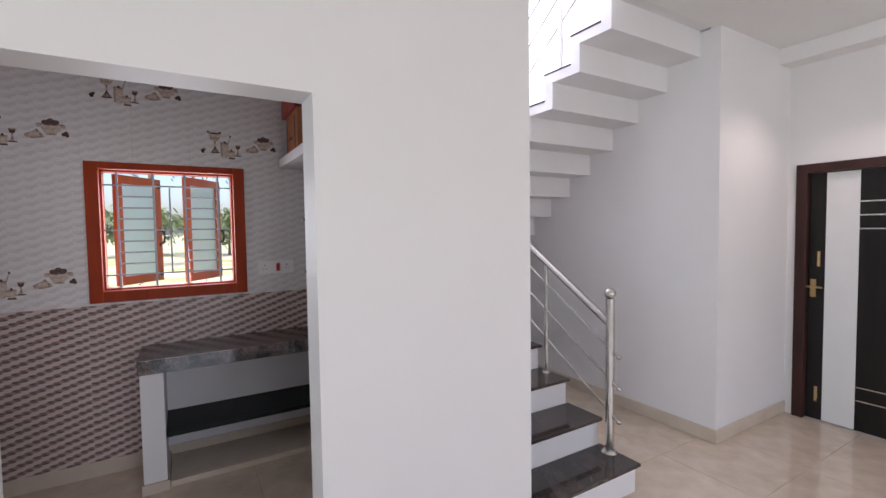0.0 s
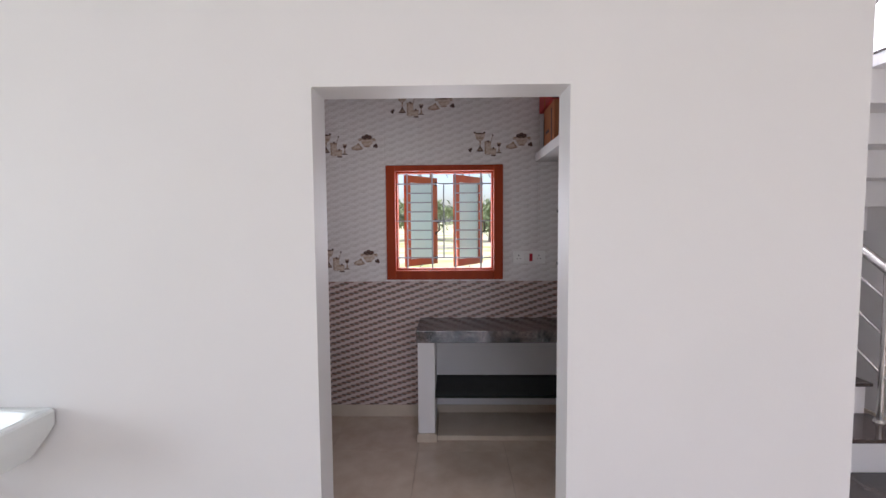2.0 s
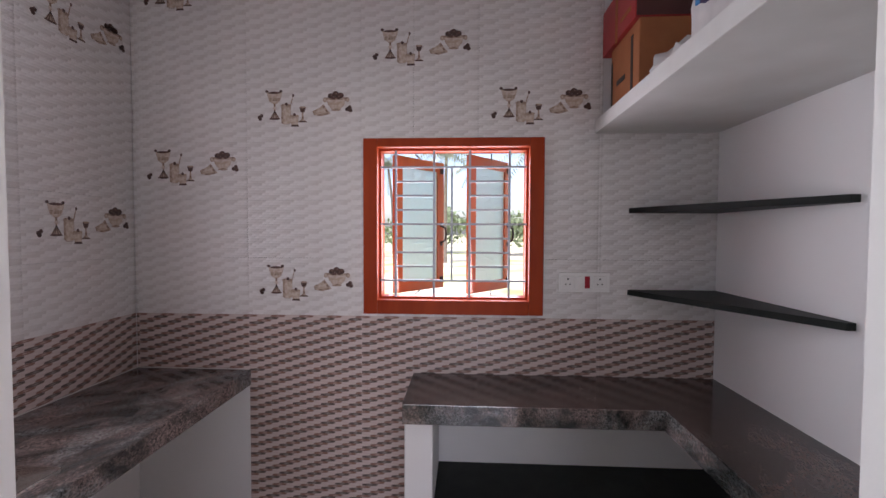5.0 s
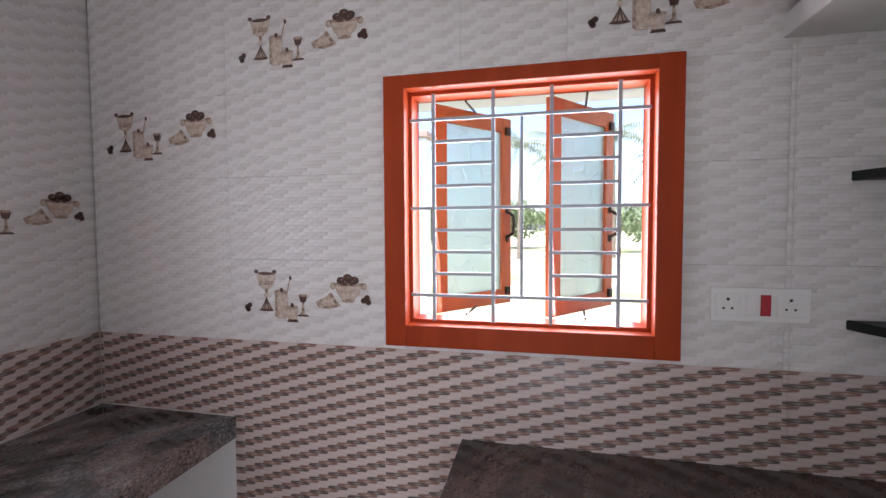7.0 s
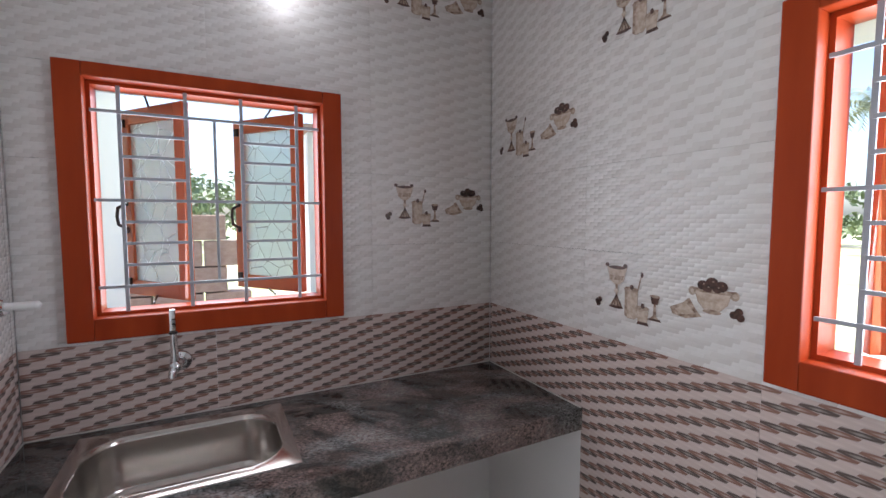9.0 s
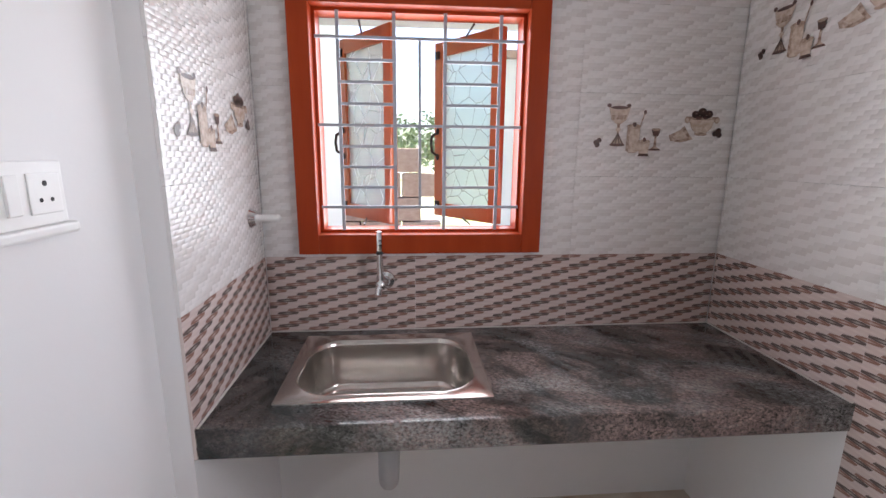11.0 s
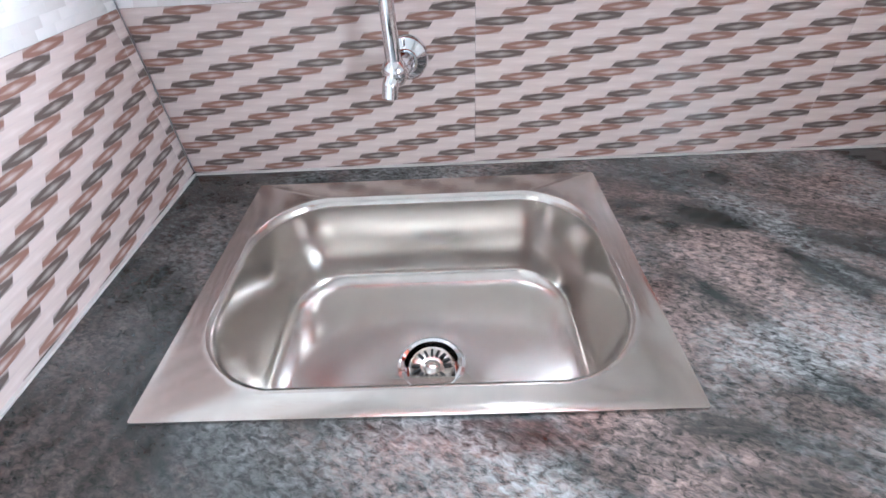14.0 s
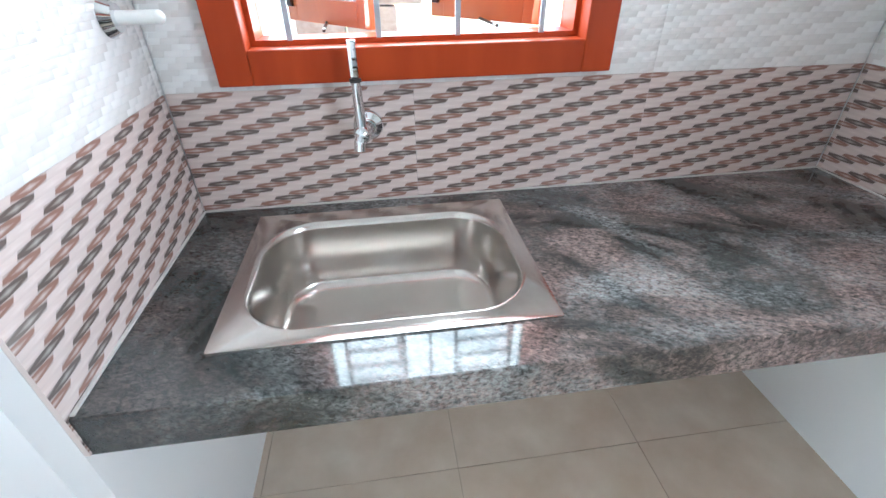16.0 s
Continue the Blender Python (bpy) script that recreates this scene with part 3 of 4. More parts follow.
    for u, v in ((.478, .142), (.489, .150), (.493, .138)):
        ellipse(bm, u, v, .010, .009, 2, 3 * k, 8)
    base = list(bm.faces)
    for f in base:
        if f.material_index < 2:
            c = f.calc_center_median()
            g = bm.faces.new([bm.verts.new(c + (v.co - c) * 1.05 + Vector((0, 0, -0.0005))) for v in f.verts])
            g.material_index = 1
    for v in bm.verts:
        v.co = Vector((0.06 + (v.co.x - 0.06) * 1.12, 0.076 + (v.co.y - 0.072) * 1.22, v.co.z * 0.12))
    me = bpy.data.meshes.new("printed_motif")
    bm.to_mesh(me)
    bm.free()
    for m in (M_CREAM, M_TAN, M_BROWN):
        me.materials.append(m)
    return me


MOTIF = motif_mesh()


def minus(rect, hole):
    """What is left of rect round hole."""
    a, b, c, d = rect
    e, f, g, h = hole
    e, f, g, h = max(a, e), min(b, f), max(c, g), min(d, h)
    if e >= f or g >= h:
        return [rect]
    out = [(a, e, c, d), (f, b, c, d), (e, f, c, g), (e, f, h, d)]
    return [r for r in out if r[1] - r[0] > 0.004 and r[3] - r[2] > 0.004]


def tile_wall(wall, m, u_start, limits, holes, motifs):
    """Tiles over the part of the wall's (u, v) plane that limits (rects) allow, less the holes; motifs: (column, row)."""
    cols = range(-1, 6)
    for row in range(-4, 7):
        for col in cols:
            u, v = u_start + col * TW, BORDER + row * TH
            rects = []
            for lim in limits:
                a, b, c, d = max(u, lim[0]), min(u + TW, lim[1]), max(v, lim[2]), min(v + TH, lim[3])
                if b - a > 0.004 and d - c > 0.004:
                    rects.append((a, b, c, d))
            for hole in holes:
                rects = [r for rect in rects for r in minus(rect, hole)]
            if not rects:
                continue
            local = tuple((round(a - u, 4), round(b - u, 4), round(c - v, 4), round(d - v, 4)) for a, b, c, d in rects)
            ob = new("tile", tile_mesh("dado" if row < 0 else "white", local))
            ob.parent = wall
            ob.matrix_world = m @ Matrix.Translation((u, v, 0))
            if (col, row) in motifs:
                print_ob = new("printed_motif", MOTIF)
                print_ob.parent = ob
                print_ob.location = (0, 0, 0.0118)


def basis(origin, u, w):
    u, w = Vector(u), Vector(w)
    m = Matrix.Identity(4)
    m.col[0][:3], m.col[1][:3], m.col[2][:3], m.col[3][:3] = u, (0, 0, 1), w, origin
    return m


MARGIN = 0.02
part("tile_bed", B(XL, -0.925, YP, YT - 0.0005, 0, CEILING), PAINT, wall_p)
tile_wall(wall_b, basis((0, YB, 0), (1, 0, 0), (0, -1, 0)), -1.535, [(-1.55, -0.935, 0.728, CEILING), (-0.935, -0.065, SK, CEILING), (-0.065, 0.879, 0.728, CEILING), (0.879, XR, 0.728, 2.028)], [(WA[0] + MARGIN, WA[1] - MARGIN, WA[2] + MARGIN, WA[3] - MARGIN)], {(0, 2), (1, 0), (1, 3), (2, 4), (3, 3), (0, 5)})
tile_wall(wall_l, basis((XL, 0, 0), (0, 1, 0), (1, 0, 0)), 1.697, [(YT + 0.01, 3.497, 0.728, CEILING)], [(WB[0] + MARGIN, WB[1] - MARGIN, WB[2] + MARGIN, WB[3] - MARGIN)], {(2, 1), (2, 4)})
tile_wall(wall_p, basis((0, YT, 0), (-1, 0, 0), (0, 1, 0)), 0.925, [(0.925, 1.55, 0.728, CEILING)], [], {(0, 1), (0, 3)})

# ---- left counter, sink and taps ----


def rounded(u0, u1, v0, v1, r, n=6):
    pts = []
    for cu, cv, a0 in ((u1 - r, v1 - r, 0), (u0 + r, v1 - r, 90), (u0 + r, v0 + r, 180), (u1 - r, v0 + r, 270)):
        for i in range(n + 1):
            a = radians(a0 + 90 * i / n)
            pts.append((cu + r * math.cos(a), cv + r * math.sin(a)))
    return pts


SX0, SX1, SY0, SY1 = -1.494, -1.027, 1.897, 2.508   # sink rim
counter_l = thing("sink_counter", "polished grey-brown granite counter slab with a built-up front edge", "counter", (-1.25, 2.6, 0))
CX1 = -0.932
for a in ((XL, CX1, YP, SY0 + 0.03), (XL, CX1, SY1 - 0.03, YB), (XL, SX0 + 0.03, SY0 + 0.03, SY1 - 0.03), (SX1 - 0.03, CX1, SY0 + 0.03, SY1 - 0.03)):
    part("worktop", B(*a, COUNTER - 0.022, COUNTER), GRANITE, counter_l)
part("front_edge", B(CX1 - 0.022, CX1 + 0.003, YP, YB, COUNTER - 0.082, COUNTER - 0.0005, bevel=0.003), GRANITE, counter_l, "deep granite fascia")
part("slab", B(XL, CX1 - 0.022, YP, SY0 + 0.02, COUNTER - 0.075, COUNTER - 0.023), PAINT, counter_l)
part("slab", B(XL, CX1 - 0.022, SY1 - 0.02, YB, COUNTER - 0.075, COUNTER - 0.023), PAINT, counter_l)
part("slab", B(SX1 - 0.02, CX1 - 0.022, SY0 + 0.02, SY1 - 0.02, COUNTER - 0.075, COUNTER - 0.023), PAINT, counter_l)

# pale grout bead where the tiles meet the stone
part("grout_bead", B(XL + 0.008, XL + 0.0145, YT + 0.01, YB - 0.01, COUNTER, COUNTER + 0.0035, bevel=0.001), TILE_GROUT, counter_l, "pale grout bead")
part("grout_bead", B(XL + 0.0145, -0.935, YT + 0.008, YT + 0.0145, COUNTER, COUNTER + 0.0035, bevel=0.001), TILE_GROUT, counter_l, "pale grout bead")
part("grout_bead", B(XL + 0.0145, -0.935, YB - 0.0145, YB - 0.008, COUNTER, COUNTER + 0.0035, bevel=0.001), TILE_GROUT, counter_l, "pale grout bead")

sink = thing("kitchen_sink", "brushed stainless steel single-bowl sink set in the granite", "sink", ((SX0 + SX1) / 2, (SY0 + SY1) / 2, COUNTER))


def loft(bm, rings, close=False):
    vs = [[bm.verts.new(p) for p in ring] for ring in rings]
    n = len(vs[0])
    for a, b in zip(vs, vs[1:]):
        for i in range(n):
            bm.faces.new((a[i], a[(i + 1) % n], b[(i + 1) % n], b[i]))
    if close:
        bm.faces.new(vs[-1])
    return bm


bm = bmesh.new()
cxm, cym = (SX0 + SX1) / 2, (SY0 + SY1) / 2


def sink_ring(inset_u0, inset_u1, inset_v, r, z, bulge=0.0):
    out = []
    for p in rounded(SX0 + inset_u0, SX1 - inset_u1, SY0 + inset_v, SY1 - inset_v, r, 8):
        u, v = p
        # gently bowed long sides
        u += bulge * math.copysign(1, u - cxm) * max(0.0, 1 - ((v - cym) / (0.5 * (SY1 - SY0) - inset_v)) ** 2)
        out.append((u, v, z))
    return out


rings = [sink_ring(i0, i1, iv, r, COUNTER + z, bow) for i0, i1, iv, r, z, bow in (
    (0, 0, 0, 0.004, -0.002, 0), (0.001, 0.001, 0.001, 0.004, 0.004, 0), (0.068, 0.040, 0.024, 0.108, 0.0045, 0.028),
    (0.073, 0.045, 0.029, 0.106, 0.0088, 0.029), (0.078, 0.050, 0.034, 0.104, 0.0092, 0.029), (0.083, 0.055, 0.039, 0.10, 0.005, 0.029), (0.086, 0.058, 0.042, 0.098, -0.008, 0.029),
    (0.090, 0.063, 0.048, 0.094, -0.10, 0.030), (0.094, 0.067, 0.053, 0.088, -0.146, 0.030), (0.100, 0.073, 0.060, 0.082, -0.160, 0.030), (0.113, 0.087, 0.074, 0.072, -0.1685, 0.029), (0.130, 0.105, 0.092, 0.064, -0.171, 0.027), (0.19, 0.17, 0.19, 0.055, -0.174, 0.01))]
loft(bm, rings)
DRX, DRY, DROP = -1.217, 2.207, 0.010
last = [v for v in bm.verts if abs(v.co.z - (COUNTER - 0.174)) < 1e-5]
last_ring = last[-len(rings[-1]):]
hole = []
for v in last_ring:
    a = math.atan2(v.co.y - DRY, v.co.x - DRX)
    hole.append(bm.verts.new((DRX + 0.052 * math.cos(a), DRY + 0.052 * math.sin(a), COUNTER - 0.188 + DROP)))
for i in range(len(hole)):
    j = (i + 1) % len(hole)
    bm.faces.new((last_ring[i], last_ring[j], hole[j], hole[i]))
part("bowl", bm, SINK, sink, smooth=True)
drain = bmesh.new()
prof = [(0.055, -0.186), (0.050, -0.183), (0.045, -0.185), (0.043, -0.196), (0.043, -0.212)]
loft(drain, [[(DRX + r * math.cos(i * math.pi / 16), DRY + r * math.sin(i * math.pi / 16), COUNTER + z + DROP) for i in range(32)] for r, z in prof], close=True)
waste = part("drain_ring", drain, CHROME, sink, "polished waste ring", True)
strain = bmesh.new()
prof = [(0.0385, -0.198), (0.038, -0.190), (0.036, -0.188), (0.034, -0.190), (0.014, -0.193), (0.010, -0.190), (0.003, -0.189)]
loft(strain, [[(DRX + r * math.cos(i * math.pi / 16), DRY + r * math.sin(i * math.pi / 16), COUNTER + z + DROP) for i in range(32)] for r, z in prof], close=True)
part("strainer", strain, SINK, waste, "slotted steel strainer", True)
for i in range(16):
    if i in (3, 11):
        continue
    a = i * math.pi / 8
    slot = B(0.019, 0.031, -0.0019, 0.0019, 0, 0.0022)
    slot.transform(Matrix.Translation((DRX, DRY, COUNTER - 0.1905 + DROP)) @ Matrix.Rotation(a, 4, "Z"))
    part("slot", slot, PLASTIC_DARK, waste)

pipe = thing("drain_pipe", "grey plastic waste pipe under the sink", "pipe", (-1.212, 2.2, 0.58))
bm = bmesh.new()
bent(bm, [(-1.212, 2.2, 0.56), (-1.212, 2.2, 0.43), (-1.222, 2.2, 0.405), (-1.25, 2.2, 0.392), (-1.55, 2.2, 0.38)], 0.034, 16)
part("pipe", bm, PVC, pipe, smooth=True)
bm = bmesh.new()
tube(bm, (-1.212, 2.2, 0.592), (-1.212, 2.2, 0.54), 0.045)
part("trap_nut", bm, PVC, pipe, smooth=True)

TY, TZ = 2.184, 1.008
tap = thing("bib_tap", "chrome lever bib tap on the tiled wall above the sink", "tap", (-1.55, TY, TZ))
bm = bmesh.new()
loft(bm, [[(-1.551 + x, TY + r * math.cos(i * math.pi / 14), TZ + r * math.sin(i * math.pi / 14)) for i in range(28)] for x, r in ((0, 0.036), (0.006, 0.036), (0.011, 0.032), (0.016, 0.022), (0.022, 0.0175))], close=True)
part("flange", bm, CHROME, tap, "round polished wall flange", True)
bm = bmesh.new()
bent(bm, [(-1.54, TY, TZ), (-1.49, TY - 0.008, TZ), (-1.475, TY - 0.015, TZ - 0.003)], 0.0165, 16)
ball(bm, (-1.478, TY - 0.014, TZ), 0.0205, (1, 1, 1.1), 18)
part("body", bm, CHROME, tap, smooth=True)
bm = bmesh.new()
bent(bm, [(-1.476, TY - 0.015, TZ + 0.002), (-1.462, TY - 0.021, TZ - 0.014), (-1.458, TY - 0.023, TZ - 0.032)], 0.0125, 14)
part("spout", bm, CHROME, tap, "short down-turned spout", True)
bm = bmesh.new()
tube(bm, (-1.478, TY - 0.014, TZ + 0.008), (-1.482, TY - 0.016, TZ + 0.116), 0.0125, 0.0105, 18)
lever = part("lever", bm, CHROME, tap, smooth=True)
bm = bmesh.new()
tube(bm, (-1.482, TY - 0.016, TZ + 0.114), (-1.482, TY - 0.016, TZ + 0.121), 0.0128, seg=16)
part("seal", bm, PLASTIC_DARK, lever, "black ring", True)
bm = B(-1.490, -1.474, TY - 0.0265, TY - 0.0065, TZ + 0.121, TZ + 0.198, bevel=0.006)
part("grip", bm, CHROME, lever, "flat chrome grip", True)

stub = thing("pipe_stub", "capped white pipe stub in a chrome wall flange", "pipe", (-1.432, 1.75, 1.260))
bm = bmesh.new()
tube(bm, (-1.432, 1.748, 1.260), (-1.432, 1.766, 1.260), 0.034, 0.024, 24)
part("flange", bm, CHROME, stub, smooth=True)
bm = bmesh.new()
tube(bm, (-1.432, 1.763, 1.260), (-1.432, 1.833, 1.260), 0.012, seg=16)
ball(bm, (-1.432, 1.833, 1.260), 0.0125, seg=14)
part("stub", bm, PLASTIC, stub, smooth=True)

# ---- right counter: L of slab, pier, black shelf, plinth ----
CF, CA = 3.075, 1.025      # front line of the back run, of the side arm
counter_r = thing("l_shaped_counter", "L-shaped brown-grey granite counter on a white masonry pier", "counter", (0.6, 3.2, 0))
bm = bmesh.new()
box(bm, -0.062, CA, CF, YB, COUNTER - 0.022, COUNTER)
part("worktop", bm, GRANITE_B, counter_r)
bm = bmesh.new()
box(bm, CA + 0.001, XR, YP, YB, COUNTER - 0.022, COUNTER)
part("worktop", bm, GRANITE_B, counter_r)
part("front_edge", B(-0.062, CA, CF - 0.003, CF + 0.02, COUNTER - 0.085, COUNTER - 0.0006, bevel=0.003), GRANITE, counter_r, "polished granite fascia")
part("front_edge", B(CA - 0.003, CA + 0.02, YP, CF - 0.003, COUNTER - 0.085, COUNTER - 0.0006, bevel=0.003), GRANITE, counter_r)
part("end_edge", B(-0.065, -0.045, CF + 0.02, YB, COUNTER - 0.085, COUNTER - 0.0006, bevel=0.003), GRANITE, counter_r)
part("slab", B(-0.045, CA, CF + 0.02, YB, COUNTER - 0.07, COUNTER - 0.023), PAINT, counter_r)
part("slab", B(CA + 0.02, XR, YP, CF + 0.02, COUNTER - 0.07, COUNTER - 0.023), PAINT, counter_r)
part("pier", B(-0.055, 0.067, CF + 0.012, YB, 0.06, COUNTER - 0.072, bevel=0.006), PAINT, counter_r, "white plastered masonry pier")
part("pier_skirting", B(-0.066, 0.078, CF - 0.001, YB - 0.013, 0, 0.062, bevel=0.003), SKIRT, counter_r)
part("shelf", B(0.067, CA + 0.02, CF + 0.02, YB, 0.315, 0.34, bevel=0.002), BLACK, counter_r, "black stone under-shelf")
part("shelf", B(CA + 0.021, XR, YP, YB, 0.315, 0.34, bevel=0.002), BLACK, counter_r, "black stone under-shelf")
part("plinth", B(0.08, XR - 0.013, CF + 0.03, YB - 0.013, 0, 0.035, bevel=0.003), SKIRT, counter_r, "low beige tiled plinth")
part("plinth", B(CA + 0.04, XR - 0.013, YP + 0.013, CF + 0.03, 0, 0.035, bevel=0.003), SKIRT, counter_r)

# ---- corner shelves, loft, boxes ----
for z in (1.645, 1.237):
    bm = bmesh.new()
    pts = [(1.012, YB - 0.009), (XR, YB - 0.009), (XR, 2.70), (XR - 0.03, 2.70), (1.03, YB - 0.06)]
    lo = [bm.verts.new((x, y, z - 0.013)) for x, y in pts]
    hi = [bm.verts.new((x, y, z + 0.013)) for x, y in pts]
    bm.faces.new(lo[::-1])
    bm.faces.new(hi)
    for i in range(5):
        bm.faces.new((lo[i], lo[(i + 1) % 5], hi[(i + 1) % 5], hi[i]))
    bmesh.ops.bevel(bm, geom=list(bm.edges), offset=0.002, segments=1, affect="EDGES")
    tagged(new("corner_shelf", new_mesh("corner_shelf", bm, BLACK)), "black polished stone shelf let into the kitchen corner", "shelf", "corner shelves")
loft_slab = solid("loft", B(0.842, XR, YP, YB, 2.028, 2.093, bevel=0.004), [LOFT_GREY], "white-edged concrete loft slab over the counter", "loft", kind="")


def carton(name, x0, x1, y0, y1, z0, z1, mat, label, marks):
    root = thing(name, label, "box", ((x0 + x1) / 2, (y0 + y1) / 2, z0))
    part("body", B(x0, x1, y0, y1, z0, z1, bevel=0.004), mat, root)
    part("flap", B(x0 + 0.003, x1 - 0.003, y0 + 0.003, (y0 + y1) / 2 - 0.002, z1, z1 + 0.004), mat, root)
    part("flap", B(x0 + 0.003, x1 - 0.003, (y0 + y1) / 2 + 0.002, y1 - 0.003, z1, z1 + 0.004), mat, root)
    for nm, b, m in marks:
        part(nm, B(*b), m, root)
    return root


carton("cardboard_box", 0.885, 1.19, 3.06, 3.40, 2.093, 2.385, CARD, "brown cardboard carton with black printing on the loft", [("printed_bar", (0.8835, 0.885, 3.375, 3.395, 2.09, 2.33), INK), ("printed_bar", (0.8835, 0.885, 3.125, 3.150, 2.10, 2.35), INK), ("printed_mark", (0.8835, 0.885, 3.215, 3.32, 2.20, 2.222), INK)])
carton("red_carton", 0.868, 1.185, 3.06, 3.485, 2.390, 2.60, CARD_RED, "red printed carton stacked on a cardboard box", [("printed_band", (0.8665, 0.868, 3.27, 3.30, 2.38, 2.58), CARD), ("printed_band", (0.8665, 0.868, 3.11, 3.23, 2.44, 2.46), CARD), ("side_panel", (0.872, 1.181, 3.0575, 3.06, 2.395, 2.595), CARD_DARK)])


def sack(name, x0, x1, y0, y1, z0, h, label):
    bm = bmesh.new()
    bmesh.ops.create_cube(bm, size=1.0)
    bmesh.ops.subdivide_edges(bm, edges=list(bm.edges), cuts=7, use_grid_fill=True)
    for v in bm.verts:
        p = v.co.copy()
        puff = 1 + 0.10 * math.cos(p.x * 3) * math.cos(p.y * 3)
        wob = noise.noise(p * 5) * 0.05
        v.co = Vector(((x0 + x1) / 2 + p.x * (x1 - x0) * (puff - 0.22 * max(0, p.z)) + wob * 0.3, (y0 + y1) / 2 + p.y * (y1 - y0) * (puff - 0.15 * max(0, p.z)) + wob * 0.2, z0 + (p.z + 0.5) * h + (wob * 0.4 if p.z > -0.49 else 0)))
    root = thing(name, label, "sack", ((x0 + x1) / 2, (y0 + y1) / 2, z0))
    part("bag", bm, SACK, root, smooth=True)
    xs = x0 - 0.012
    part("printed_band", B(xs - 0.004, xs + 0.03, y0 + 0.08, y1 - 0.08, z0 + h * 0.42, z0 + h * 0.50), SACK_NAVY, root)
    part("printed_patch", B(xs - 0.001, xs + 0.03, y1 - 0.075, y1 - 0.045, z0 + h * 0.45, z0 + h * 0.62), SACK_BLUE, root)
    part("printed_patch", B(xs + 0.004, xs + 0.03, y0 + 0.16, y0 + 0.24, z0 + h * 0.72, z0 + h * 0.88), SACK_NAVY, root)
    return root


sack("cement_sack", 0.93, 1.30, 2.34, 2.74, 2.093, 0.34, "white printed woven sack standing on the loft")
bm = bmesh.new()
bmesh.ops.create_icosphere(bm, subdivisions=3, radius=1)
for v in bm.verts:
    k = 1 + 0.30 * noise.noise(v.co * 2.3)
    v.co = Vector((1.02 + v.co.x * 0.12 * k, 2.92 + v.co.y * 0.14 * k, 2.093 + max(0, (v.co.z * 0.5 + 0.5) * 0.13 * k)))
tagged(new("plastic_bag", new_mesh("plastic_bag", bm, SACK, True)), "crumpled pale plastic bag lying on the loft", "bag")

# ---- switch plates ----


def switch_plate(name, m, w, h, label, items, ledge=False):
    """Items: ('socket', u) or ('switch', u, material). u right, v up, w out of the wall."""
    root = thing(name, label, "socket plate")
    root.matrix_world = m

    def piece(nm, bm, mat, lab=""):
        ob = new(nm, new_mesh(nm, bm, mat))
        ob.parent = root
        return tagged(ob, lab)

    def slab(u0, u1, v0, v1, w0, w1, bevel=0.0):
        return B(u0, u1, v0, v1, w0, w1, bevel=bevel)

    piece("plate", slab(-w / 2, w / 2, -h / 2, h / 2, 0, 0.010, 0.003), PLASTIC)
    for it in items:
        if it[0] == "socket":
            piece("socket_face", slab(it[1] - 0.032, it[1] + 0.032, -0.032, 0.032, 0.009, 0.0125, 0.002), PLASTIC)
            for du, dv, r in ((0, 0.016, 0.0045), (-0.011, -0.010, 0.0035), (0.011, -0.010, 0.0035)):
                bm = bmesh.new()
                tube(bm, (it[1] + du, dv, 0.011), (it[1] + du, dv, 0.0132), r, seg=12)
                piece("socket_hole", bm, PLASTIC_DARK)
        else:
            piece("switch", slab(it[1] - 0.0125, it[1] + 0.0125, -0.030, 0.030, 0.009, 0.015, 0.002), it[2], "red rocker switch" if it[2] is RED_SWITCH else "white rocker switch")
    if ledge:
        piece("ledge", slab(-w / 2 - 0.005, w / 2 + 0.008, -h / 2 - 0.018, -h / 2, 0, 0.022, 0.005), PLASTIC)
    return root


switch_plate("socket_plate", basis((0.797, 3.4955, 1.286), (1, 0, 0), (0, -1, 0)), 0.252, 0.098, "white double socket plate with a red switch between", [("socket", -0.082), ("switch", -0.024, PLASTIC), ("switch", 0.014, RED_SWITCH), ("socket", 0.076)])
switch_plate("switch_socket_plate", basis((-0.606, YP, 1.405), (-1, 0, 0), (0, 1, 0)), 0.21, 0.10, "white switch and socket plate with a moulded ledge", [("switch", 0.0, PLASTIC), ("switch", -0.05, PLASTIC), ("socket", 0.062)], True)

# ---- wall bulb above the sink window ----
bulb = thing("wall_light", "small round white lamp on the tiled wall", "lamp", (-1.55, 2.56, 2.42))
bm = bmesh.new()
tube(bm, (-1.55, 2.56, 2.42), (-1.52, 2.56, 2.42), 0.05, 0.045, 24)
part("base", bm, PLASTIC, bulb, smooth=True)
bm = bmesh.new()
tube(bm, (-1.52, 2.56, 2.42), (-1.46, 2.56, 2.40), 0.022, 0.02, 16)
part("holder", bm, PLASTIC, bulb, smooth=True)
bm = bmesh.new()
ball(bm, (-1.43, 2.56, 2.38), 0.036, seg=20)
part("bulb", bm, BULB, bulb, smooth=True)

# ---- stairs ----
R1, GO = 0.1733, 0.272
SXA, SXB = 1.572, 2.425
stair = thing("staircase", "white staircase with dark granite treads turning back over a landing", "staircase", (2.0, 1.62, 0))
for k in range(9):
    y0, z = 1.574 + GO * k, R1 * (k + 1)
    if k < 8:
        part("riser_block", B(SXA, SXB, y0 + 0.012, y0 + GO + 0.012, max(0.0, z - 0.55) if k > 2 else 0, z - 0.02, bevel=0.003), STAIR_WHITE, stair)
        part("tread", B(SXA, SXB + 0.018, y0 - 0.012, y0 + GO + 0.01, z - 0.02, z, bevel=0.003), TREAD, stair, "polished dark granite tread")
part("landing", B(2.46, XW, 3.592, 1.574 + GO * 8 + 0.012, 9 * R1 - 0.17, 9 * R1 - 0.001), STAIR_WHITE, stair)
